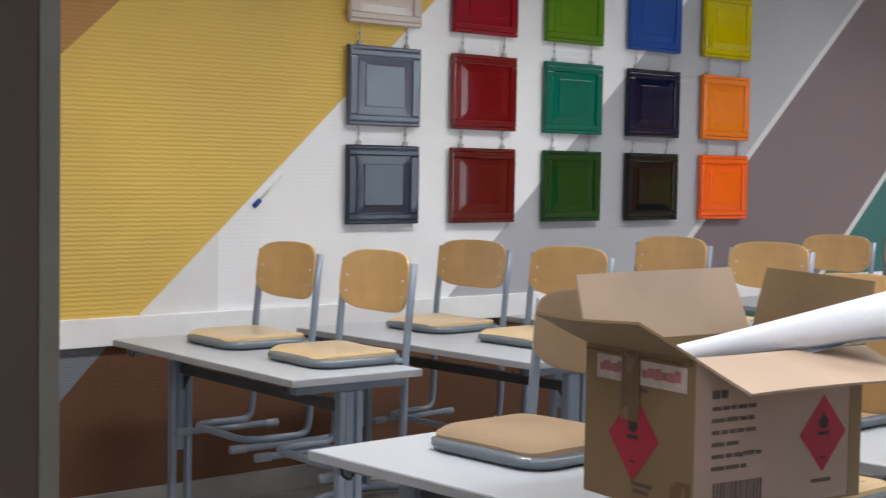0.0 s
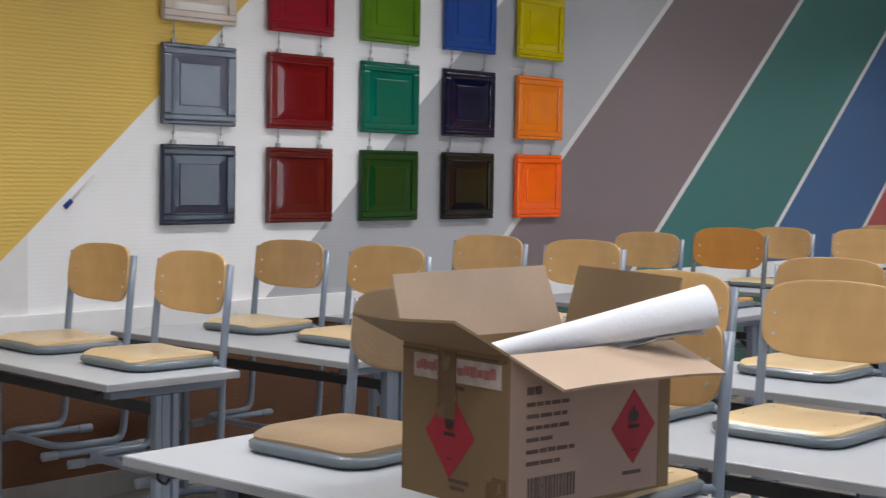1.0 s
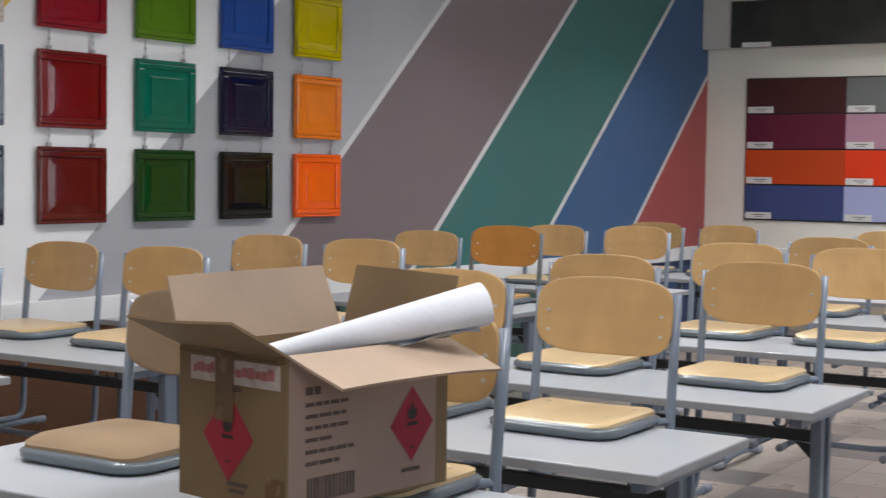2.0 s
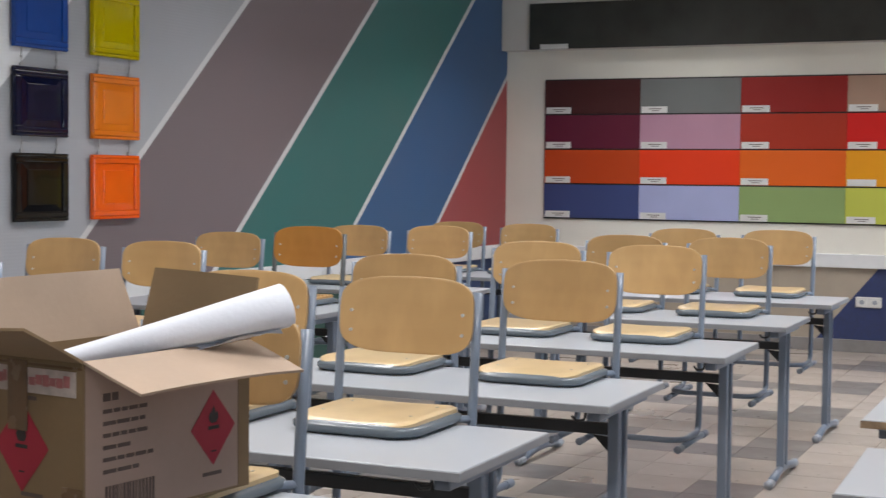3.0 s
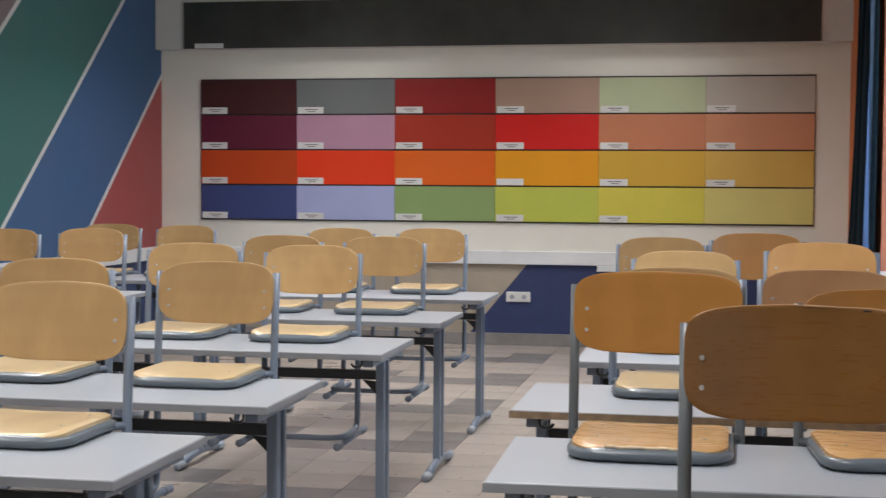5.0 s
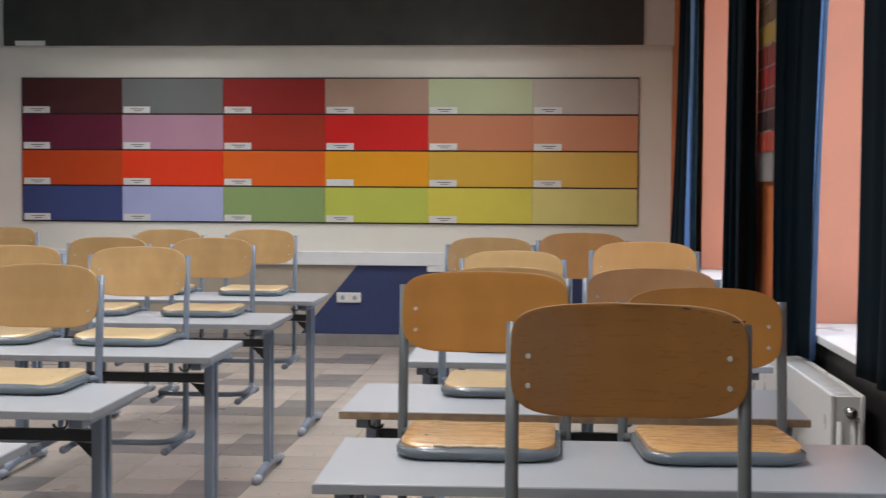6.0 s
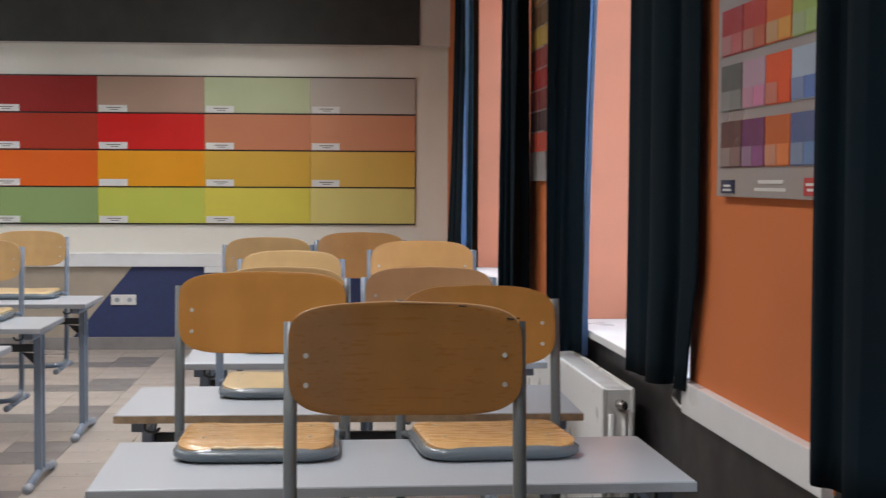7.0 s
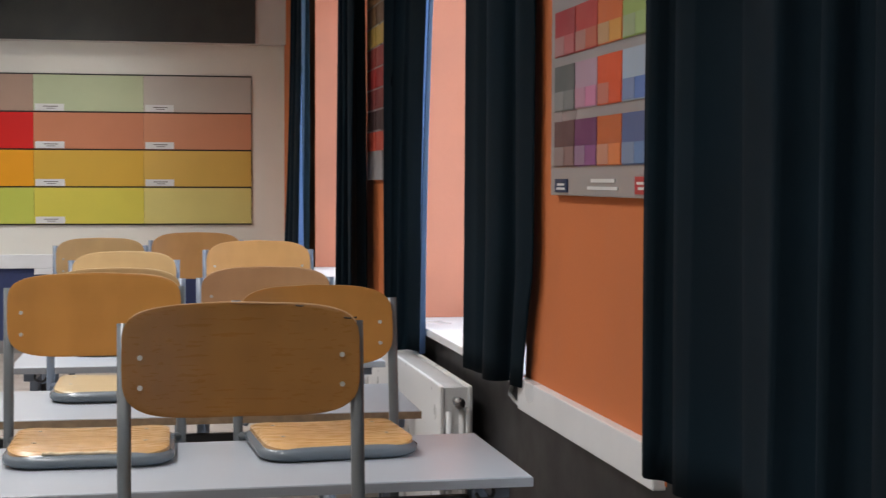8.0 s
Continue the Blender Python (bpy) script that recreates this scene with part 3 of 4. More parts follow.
def worn_edge(c, top, w):
    """Raw pale ply along the top of a backrest, with two deeper chips."""
    br = [o for o in c.children if o.name.startswith("backrest")][0]
    f, bh = super_outline(w, 0.103, 6.3, 3.8), 0.103
    pts = []
    for i in range(17):
        x, z = f(math.pi * (0.13 + 0.66 * i / 16))
        zz = top - bh + z
        pts.append((x, 0.012 + 0.10 * zz + 0.020 - 0.034 * (x / w) ** 2 - 0.0066, zz - 0.012 * (x / w) ** 2 - 0.0004))
    part("worn_edge", add_tube(bmesh.new(), pts, 0.0016, 6), M_PALE, br, "raw pale ply edge", smooth=True)
    for i in (2, 8):
        x, y, z = pts[i]
        part("chip", add_tube(bmesh.new(), [(x - 0.012, y - 0.0006, z - 0.003), (x - 0.002, y - 0.001, z - 0.0045), (x + 0.011, y - 0.0006, z - 0.003)], 0.0017, 6), M_DARKWOOD, br, "dark chipped edge", smooth=True)


TABLES = [  # x, y of the middle, turn, edge, label
    (-1.935, 3.20, 0, 0), (-1.93, 4.24, 0, 0), (-1.905, 5.51, 0, 0), (-1.925, 6.72, 0, 0), (-1.945, 7.98, 0, 0),
    (-2.02, 2.293, 0, 0),
    (-4.15, 2.915, -4, 2), (-4.07, 3.79, 0, 0), (-3.93, 4.83, 0, 0), (-3.97, 6.20, 0, 0), (-3.88, 7.55, 0, 0), (-3.83, 8.91, 0, 0),
    (0.13, 2.318, 0, 1), (0.133, 3.38, 1.5, 0), (0.05, 4.345, 0, 1), (0.11, 5.49, 0, 0), (0.05, 6.53, 0, 0)]
kinds = [make_table(pose(*TABLES[0][:2], 0), M_EDGE, "school table with pale grey laminate top and steel legs"),
         make_table(pose(TABLES[12][0], TABLES[12][1], 0), M_PLYEDGE, "school table with worn brown board edges and grey top")]
for i, (x, y, a, e) in enumerate(TABLES):
    if i not in (0, 12):
        size = Matrix.Diagonal((0.93, 0.87, 1, 1)) if e == 2 else Matrix()
        copy_thing(kinds[e % 2], pose(x, y, 0, 0, 0, a) @ size)

L_LIGHT = "light beech plywood school chair hung on a table"
L_AMBER = "amber varnished plywood school chair hung on a table"
L_TALL = "tall amber plywood school chair hung on a table"
L_FELT = "school chair with brown felt cover hung on a table"
L_PALE = "pinkish pale plywood school chair hung on a table"
CHAIRS = {  # x of the middle, y of the table's far edge, turn, height of this chair against the first
    "light": [(-1.71, 3.50, 0, 1), (-2.205, 3.495, 0, 1), (-1.65, 4.54, 0, 0.99), (-2.22, 4.535, 0, 0.997), (-1.695, 5.81, 0, 0.985), (-2.21, 5.805, 0, 0.99),
              (-1.68, 7.02, 0, 0.957), (-2.20, 7.015, 0, 0.957), (-1.70, 8.28, 0, 0.952), (-2.24, 8.275, 0, 0.942), (-4.37, 4.10, 0, 0.94), (-3.82, 4.085, 0, 0.945),
              (-4.156, 5.12, 0, 0.955), (-3.64, 5.12, 0, 0.955), (-4.19, 6.49, 0, 0.907), (-4.13, 7.84, 0, 0.91), (-3.60, 7.84, 0, 0.933), (-4.08, 9.20, 0, 0.88),
              (-3.555, 9.20, 0, 0.87), (-0.16, 4.64, 0, 0.99), (-0.173, 5.784, 0, 0.982), (-0.313, 6.824, 0, 1.015)],
    "short": [(-4.385, 3.175, -4, 1), (-3.83, 3.135, -4, 1)],
    "amber": [(-3.71, 6.49, 0, 1.005), (0.373, 3.676, 5, 1)],
    "honey": [(0.344, 5.784, 0, 1.055), (0.118, 6.824, 0, 0.99)],
    "tall": [(-0.175, 3.676, 0, 1)],
    "dark": [(0.137, 2.612, 0, 1)],
    "pale": [(0.303, 4.64, 0, 0.96)],
    "felt": [(-2.345, 2.585, 0, 1)],
    "single": [(-1.705, 2.585, 0, 0.965)]}
for kind, rows in CHAIRS.items():
    places = [pose(x, y, HT, 0, 0, a) @ Matrix.Diagonal((1, 1, h, 1)) for x, y, a, h in rows]
    m0 = places[0]
    if kind in ("light", "single"):
        proto = make_chair(m0, M_WOOD, M_SEAT_LIT, L_LIGHT)
    elif kind == "short":
        proto = make_chair(m0, M_WOOD, M_SEAT_LIT, "small light beech plywood school chair hung on a table", 0.365, 0.192, low=-0.325)
    elif kind == "amber":
        proto = make_chair(m0, M_AMBER, M_AMBER_SEAT_LIT, L_AMBER, 0.38, mid=-0.16, sw=0.19, steel=M_STEEL_GREY)
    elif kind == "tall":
        proto = make_chair(m0, M_AMBER, M_AMBER_SEAT_LIT, L_TALL, 0.417, 0.209, False, -0.002, mid=-0.163, sw=0.192, steel=M_STEEL_GREY)
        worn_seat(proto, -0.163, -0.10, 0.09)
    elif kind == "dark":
        proto = make_chair(m0, M_BACKLIT, M_AMBER_SEAT_LIT, "dark brown plywood school chair, partly darkened as backlit, with chipped top edge", 0.428, 0.212, False, -0.004, mid=-0.163, sw=0.192, steel=M_STEEL_GREY)
        worn_edge(proto, 0.428, 0.212)
    elif kind == "honey":
        proto = make_chair(m0, M_HONEY, M_SEAT_LIT, "honey coloured plywood school chair hung on a table", 0.388, 0.203)
    elif kind == "pale":
        proto = make_chair(m0, M_PALE, M_SEAT_LIT, L_PALE, 0.388, 0.203)
    else:
        proto = make_chair(m0, M_PAD, M_PAD, L_FELT, 0.362, 0.195, True, mid=-0.195, sw=0.19)
    for place in places[1:]:
        copy_thing(proto, place)


# ---- the hanging colour panels of the left wall ----
def door_panel(y, z, col, rough=0.12):
    w, h = 0.199, 0.172
    t = thing("paint_sample", LW @ pose(0.012, y, z, 0, 0, 0), "", "paint sample", "hanging paint samples")
    fr = part("frame", box(0, 0.018, -w, w, -h, h, 0.004), gloss("panel paint", col, rough), t)
    mat = fr.data.materials[0]
    f = 0.046
    # raised rails round a sunk field with a bevelled middle
    for s in (1, -1):
        part("lip", box(0.0185, 0.0235, -w + 0.002, w - 0.002, *sorted((s * (h - 0.017), s * (h - 0.002))), 0.0055), mat, t)
        part("rail", box(0.0185, 0.027, -w + 0.002, w - 0.002, *sorted((s * (h - f), s * (h - 0.019))), 0.0065), mat, t)
    for q in ((-w + 0.003, -w + f, -h + f, h - f), (w - f, w - 0.003, -h + f, h - f)):
        part("stile", box(0.0185, 0.026, *q, 0.0065), mat, t)
    bm = bmesh.new()
    a, b, c, d = w - f - 0.004, h - f - 0.004, w - f - 0.044, h - f - 0.036
    lo = [bm.verts.new((0.0183, s * a, u * b)) for s, u in ((-1, -1), (1, -1), (1, 1), (-1, 1))]
    hi = [bm.verts.new((0.0196, s * c, u * d)) for s, u in ((-1, -1), (1, -1), (1, 1), (-1, 1))]
    for i in range(4):
        bm.faces.new((lo[i], lo[(i + 1) % 4], hi[(i + 1) % 4], hi[i]))
    add_box(bm, 0.0184, 0.0232, -c, c, -d, d, 0.0028)
    part("field", bm, mat, t)
    return t


PANEL_ROWS = [(2.153, [("cream white", (0.62, 0.55, 0.50)), ("crimson", (0.26, 0.010, 0.020)), ("leaf green", (0.085, 0.20, 0.012)), ("bright blue", (0.016, 0.07, 0.31)), ("yellow", (0.52, 0.42, 0.0))]),
              (1.715, [("silver grey", (0.105, 0.12, 0.165)), ("red", (0.175, 0.008, 0.008)), ("sea green", (0.0, 0.13, 0.085)), ("midnight blue", (0.005, 0.007, 0.030)), ("light orange", (0.75, 0.19, 0.012))]),
              (1.288, [("slate grey", (0.028, 0.036, 0.062)), ("brick red", (0.115, 0.011, 0.007)), ("dark green", (0.005, 0.05, 0.010)), ("black", (0.006, 0.006, 0.006)), ("bright orange", (0.85, 0.11, 0.006))])]
for r, (z, cols) in enumerate(PANEL_ROWS):
    for i, (word, col) in enumerate(cols):
        y = 4.134 + 0.5925 * i
        t = door_panel(y, z, col, 0.05)
        t["label"] = "glossy " + word + " cabinet door sample hung on the wall"
        # hangers towards the panel above
        for dy in (-0.13, 0.13):
            bm = bmesh.new()
            add_tube(bm, [(0.004, dy, 0.17), (0.004, dy, 0.265)], 0.0026, 6)
            add_tube(bm, [(0.004, dy, 0.214), (0.004, dy, 0.226)], 0.006, 6)
            add_box(bm, 0.0, 0.008, dy - 0.012, dy + 0.012, 0.172, 0.19)
            part("hanger", bm, M_LINK, t, "small metal hanger")

pen = thing("wall_pen", LW @ pose(0.006, 3.52, 1.235, -48, 0, 0), "small blue and white pen stuck to the wall", "pen")
part("barrel", add_tube(bmesh.new(), [(0, 0, -0.02), (0, 0, 0.13)], 0.006, 8), M_LABEL, pen, smooth=True)
part("clip", add_tube(bmesh.new(), [(0, 0, -0.06), (0, 0, -0.02)], 0.011, 8), gloss("pen blue", (0.02, 0.06, 0.25)), pen, smooth=True)

# ---- the colour chart of the back wall ----
CHART = [[(0.055, 0.012, 0.012), (0.15, 0.16, 0.16), (0.25, 0.014, 0.012), (0.37, 0.25, 0.19), (0.45, 0.50, 0.32), (0.46, 0.42, 0.37)],
         [(0.10, 0.010, 0.028), (0.42, 0.24, 0.32), (0.34, 0.030, 0.014), (0.56, 0.020, 0.018), (0.50, 0.20, 0.11), (0.53, 0.24, 0.14)],
         [(0.46, 0.06, 0.012), (0.68, 0.055, 0.015), (0.64, 0.12, 0.015), (0.68, 0.30, 0.010), (0.56, 0.35, 0.06), (0.58, 0.38, 0.10)],
         [(0.042, 0.060, 0.17), (0.36, 0.39, 0.60), (0.23, 0.32, 0.13), (0.45, 0.48, 0.095), (0.58, 0.51, 0.095), (0.60, 0.53, 0.20)]]
chart = thing("colour_chart", pose(0, YB, 0), "wall chart of twenty-four coloured rectangular boards in thin black frames", "colour chart")
part("backing", box(-4.445, 0.632, -0.012, -0.0005, 1.006, 2.196), M_INK, chart, "black backing board")
CX0, CW, CZ0, CH = -4.440, 0.8445, 2.190, 0.2945
def vivid(col, s=1.08, v=1.13):
    g = sum(col) / 3
    return tuple(min(0.9, max(0.004, v * (g + (c - g) * s))) for c in col)


for r, row in enumerate(CHART):
    for i, col in enumerate(row):
        col = vivid(col)
        x, z = CX0 + CW * i, CZ0 - CH * r
        b = part("board", box(x + 0.0006, x + CW - 0.0006, -0.022, -0.0125, z - CH + 0.006, z - 0.006, 0.002), paint("chart paint", col, 0.5, 0.04, 3.0, 0.03), chart)
        if not (r == 3 and i == 5):
            tag = part("name_label", box(x + 0.012, x + 0.235, -0.0245, -0.0222, z - CH + 0.008, z - CH + 0.062), M_LABEL, b, "white paper name label")
for r in range(4):
    for i in range(6):
        if r == 3 and i == 5 or (r, i) == (2, 3):
            continue
        x, z = CX0 + CW * i, CZ0 - CH * (r + 1)
        part("text_bar", box(x + 0.075, x + 0.185, -0.0254, -0.0246, z + 0.039, z + 0.045), M_INK_SOFT, chart)
        part("text_bar", box(x + 0.10, x + 0.165, -0.0254, -0.0246, z + 0.024, z + 0.029), M_INK_SOFT, chart)

# dark board on the bulkhead with its label
bd = thing("dark_board", pose(0, YB - 0.14, 0), "long dark grey painted board on the bulkhead", "board")
part("panel", box(-4.540, 0.655, -0.022, -0.0005, 2.443, 2.829, 0.003), M_BOARD, bd)
part("name_label", box(-4.44, -4.19, -0.0255, -0.0222, 2.444, 2.484), M_LABEL, bd, "white paper name label")

duct = thing("cable_duct", pose(-1.06, YB - 0.001, 0.64), "short white plastic cable duct below the dado board", "cable duct")
part("cover", box(0, 0.75, -0.03, 0.0, -0.02, 0.026, 0.004), M_TRIM, duct)
part("end_cap", box(-0.006, -0.0005, -0.032, 0.0, -0.022, 0.027, 0.002), M_LABEL, duct)

sock = thing("wall_socket", pose(-1.71, YB - 0.001, 0.40), "white double wall socket", "wall socket")
part("plate", box(-0.10, 0.10, -0.010, 0.0, -0.042, 0.042, 0.004), M_LABEL, sock)
for s in (-0.05, 0.05):
    o = part("outlet", box(s - 0.040, s + 0.040, -0.0165, -0.0102, -0.037, 0.037, 0.004), M_LABEL, sock)
    part("recess", add_tube(bmesh.new(), [(s, -0.0172, 0), (s, -0.0166, 0)], 0.019, 16), M_CAP, o)


# ---- curtains, posters, radiator ----
def curtain(y0, y1, z0, folds, amp, off, mat, seed, label, flare=0.0, tuck=0.0, thin=0.0, skew=0.0, hug=0.0):
    """A hanging curtain along the right wall, its folds deepening downwards."""
    rnd = random.Random(seed)
    ph = [rnd.uniform(0, 6.28) for _ in range(4)]
    bm = bmesh.new()
    nu, nv = int(max(60, folds * 18)), 26
    t = []
    top = 2.95
    for side in (0, 1):
        g = []
        for j in range(nv + 1):
            v = j / nv
            z = top + (z0 - top) * v
            row = []
            for i in range(nu + 1):
                u = i / nu
                s = folds * 2 * math.pi * (u + 0.03 * math.sin(3 * u * 6.28 + ph[0]))
                d = amp * (0.75 + 0.35 * v) * (math.sin(s + ph[1] + 0.5 * math.sin(2.2 * v + ph[2])) + 0.3 * math.sin(2.3 * s + ph[3] + v))
                y = y0 + (y1 - y0) * u + 0.015 * math.sin(2 * s + ph[2]) + flare * v * v * u * u - skew * ((1 - u) * (1 - v)) ** 2 + tuck * (1 - u) ** 2 * max(0.0, (v - 0.84) / 0.16) ** 0.8
                near = 0.3 + 0.7 * min(1.0, u / hug) if hug else 1.0
                row.append(bm.verts.new(((off + d) * near - side * 0.003, y, z + (0.006 * math.sin(s * 0.5) if j == nv else 0))))
            g.append(row)
        t.append(g)
        for a, b in zip(g, g[1:]):
            for i in range(nu):
                # only the window-side strip takes the translucent cloth, so the glow stays there
                bm.faces.new((a[i], a[i + 1], b[i + 1], b[i])).material_index = 1 if (i + 0.5) / nu < thin else 0
    for j in range(nv):
        for e in (0, nu):
            bm.faces.new((t[0][j][e], t[0][j + 1][e], t[1][j + 1][e], t[1][j][e]))
    for i in range(nu):
        for e in (0, nv):
            bm.faces.new((t[0][e][i], t[0][e][i + 1], t[1][e][i + 1], t[1][e][i]))
    c = thing("curtain", RW, label, "curtain", "window curtains")
    part("cloth", bm, [mat, M_EDGE_GLOW], c, smooth=True)
    return c


L_CUR = "dark blue-green cloth curtain hanging in folds beside the window"
curtain(9.50, 10.15, 0.70, 3, 0.035, -0.085, M_CURTAIN, 3, L_CUR, 0.75, thin=0.2)
curtain(7.12, 7.78, 0.74, 4, 0.035, -0.085, M_CURTAIN, 5, L_CUR)
curtain(5.62, 6.22, 0.69, 3, 0.035, -0.085, M_CURTAIN, 8, L_CUR, thin=0.11, skew=0.5)
curtain(4.07, 4.76, 0.76, 2.6, 0.025, -0.070, M_CURTAIN, 11, L_CUR, 0.0, 0.12, hug=0.3)
curtain(0.70, 2.875, 0.765, 8, 0.027, -0.085, M_CURTAIN, 14, "wide drawn dark blue-green cloth curtain")
hook = thing("wall_hook", RW, "small white bent metal hook below the window", "hook")
part("wire", add_tube(bmesh.new(), rounded_path([(0.004, 4.43, 0.735), (-0.012, 4.41, 0.712), (-0.012, 4.34, 0.698), (-0.012, 4.22, 0.696), (0.0, 4.20, 0.76)], 0.01), 0.006, 8), M_TRIM, hook, smooth=True)
rail = thing("curtain_rail", RW, "white curtain rail above the windows", "curtain rail")
part("rail", box(-0.11, -0.06, 0.5, YB - 0.1, 2.955, 2.985, 0.004), M_TRIM, rail)


def poster(y_far, y_near, z0, z1, label):
    """A board on the right wall: far edge, near edge, foot, head; to carry its swatches."""
    t = thing("colour_poster", RW @ pose(0, 0, 0), label, "poster", "colour posters")
    part("board", box(-0.022, -0.001, y_near, y_far, z0, z1, 0.003), M_SIGN, t)
    return t


SW = [[((0.36, 0.03, 0.04), (0.46, 0.12, 0.13)), ((0.46, 0.04, 0.035), (0.46, 0.12, 0.07)), ((0.62, 0.14, 0.03), (0.62, 0.30, 0.06)), ((0.32, 0.42, 0.12), (0.34, 0.46, 0.18))],
      [((0.10, 0.11, 0.11), (0.20, 0.21, 0.21)), ((0.42, 0.28, 0.36), (0.56, 0.20, 0.34)), ((0.70, 0.09, 0.02), (0.70, 0.09, 0.02)), ((0.36, 0.44, 0.54), (0.10, 0.19, 0.46))],
      [((0.11, 0.05, 0.05), (0.24, 0.14, 0.13)), ((0.15, 0.035, 0.12), (0.24, 0.07, 0.22)), ((0.52, 0.12, 0.03), (0.68, 0.20, 0.06)), ((0.085, 0.12, 0.26), (0.12, 0.22, 0.42))]]
po = poster(3.92, 2.95, 1.331, 2.28, "grey board with rows of coloured paint swatches")
y_l, pw = 3.875, 0.191
for r, (row, zt) in enumerate(zip(SW, (1.82, 1.6745, 1.5275))):
    for i, (ca, cb) in enumerate(row):
        ya = y_l - i * pw
        z1, z0 = zt, zt - 0.12
        s = part("swatch", box(-0.026, -0.0225, ya - pw + 0.003, ya - 0.003, z0, z1), paint("swatch", ca, 0.5, 0.05, 5.0, 0.0), po)
        part("chip", box(-0.0275, -0.0262, ya - pw + 0.006, ya - pw * 0.5, z0 + 0.003, z0 + 0.052), paint("chip", cb, 0.5, 0.05, 5.0, 0.0), s)
        part("chip", box(-0.0275, -0.0262, ya - pw * 0.5 + 0.003, ya - 0.006, z0 + 0.003, z0 + 0.052), paint("chip", tuple(min(1, 0.6 * v + 0.12) for v in cb), 0.5, 0.05, 5.0, 0.0), s)
part("emblem", box(-0.026, -0.0225, y_l - 0.125, y_l - 0.01, 1.340, 1.375), paint("emblem blue", (0.012, 0.025, 0.075), 0.5, 0.05, 5.0, 0.0), po)
part("emblem", box(-0.026, -0.0225, y_l - 0.77, y_l - 0.67, 1.340, 1.38), paint("emblem red", (0.5, 0.04, 0.04), 0.5, 0.05, 5.0, 0.0), po)
for a, w, z in ((0.035, 0.065, 1.357), (0.03, 0.075, 1.346), (0.685, 0.07, 1.362), (0.695, 0.05, 1.350)):
    part("emblem_mark", box(-0.0268, -0.0261, y_l - a - w, y_l - a, z, z + 0.006), M_LABEL, po)
part("text_bar", box(-0.0245, -0.0225, y_l - 0.52, y_l - 0.33, 1.366, 1.375), M_LABEL, po)
part("text_bar", box(-0.0245, -0.0225, y_l - 0.54, y_l - 0.30, 1.348, 1.356), M_LABEL, po)
po2 = poster(7.30, 6.55, 1.37, 2.45, "brown board with wood tone and red swatches")
for r, ca in enumerate([(0.30, 0.17, 0.07), (0.36, 0.20, 0.08), (0.22, 0.12, 0.06), (0.55, 0.36, 0.08), (0.30, 0.05, 0.04), (0.38, 0.03, 0.025), (0.22, 0.04, 0.035), (0.06, 0.03, 0.03), (0.50, 0.07, 0.04)]):
    for i in range(3):
        zt = 2.40 - r * 0.1
        part("swatch", box(-0.026, -0.0225, 7.27 - i * 0.28 - 0.26, 7.27 - i * 0.28, zt - 0.09, zt), paint("swatch", tuple(v * (1 - 0.15 * i) for v in ca), 0.5, 0.05, 5.0, 0.0), po2)


def radiator(y0, y1):
    t = thing("radiator", RW, "white steel panel radiator below the window", "radiator")
    x0, x1, z0, z1 = -0.155, -0.045, 0.14, 0.685
    part("front_panel", box(x0, x0 + 0.014, y0, y1, z0, z1, 0.005), M_RAD, t)
    part("rear_panel", box(x1 - 0.014, x1, y0, y1, z0, z1, 0.005), M_RAD, t)
    for y in (y0 + 0.012, y1 - 0.006):
        part("side_plate", box(x0 + 0.0145, x1 - 0.0145, y - 0.004, y + 0.004, z0 + 0.03, z1 - 0.004, 0.002), M_RAD, t)
    # black sheet below the slats, painting the shade in the gaps of the grille
    gr = part("top_grille", box(x0 + 0.016, x1 - 0.016, y0 + 0.02, y1 - 0.02, z1 - 0.022, z1 - 0.016), M_BLACKWALL, t)
    n = int((y1 - y0 - 0.06) / 0.03)
    first = part("slat", box(x0 + 0.018, x1 - 0.018, -0.008, 0.008, -0.003, 0.003), M_RAD, gr)
    for i in range(n):
        m = pose(0, y0 + 0.035 + 0.03 * i, z1 - 0.010)
        if i == 0:
            first.matrix_basis = m
        else:
            again("slat", first, m, gr)
    for x in (x0 + 0.02, (x0 + x1) / 2 + 0.01):
        part("column", add_tube(bmesh.new(), [(x + 0.010, y0 + 0.004, z0 + 0.04), (x + 0.010, y0 + 0.004, z1 - 0.085)], 0.011, 10), M_RAD, t, smooth=True)
    v = part("valve", add_tube(bmesh.new(), rounded_path([(x0 + 0.055, y0 + 0.02, z1 - 0.05), (x0 + 0.055, y0 - 0.04, z1 - 0.05)], 0.01), 0.014, 12), M_CHROME, t, "chrome bleed valve", smooth=True)
    part("knob", add_tube(bmesh.new(), [(x0 + 0.055, y0 - 0.055, z1 - 0.05), (x0 + 0.055, y0 - 0.03, z1 - 0.05)], 0.019, 12), M_CHROME, v, smooth=True)
    part("pipe", add_tube(bmesh.new(), rounded_path([(x1 - 0.02, y0 - 0.03, 0.0), (x1 - 0.02, y0 - 0.03, z1 - 0.08), (x1 - 0.02, y0 + 0.02, z1 - 0.08)], 0.02), 0.010, 10), M_RAD, t, smooth=True)
    for y in (y0 + 0.3, y1 - 0.3):
        part("bracket", box(x1 - 0.003, 0.001, y - 0.02, y + 0.02, z0 + 0.1, z1 - 0.1), M_RAD, t)


radiator(4.78, 6.9)


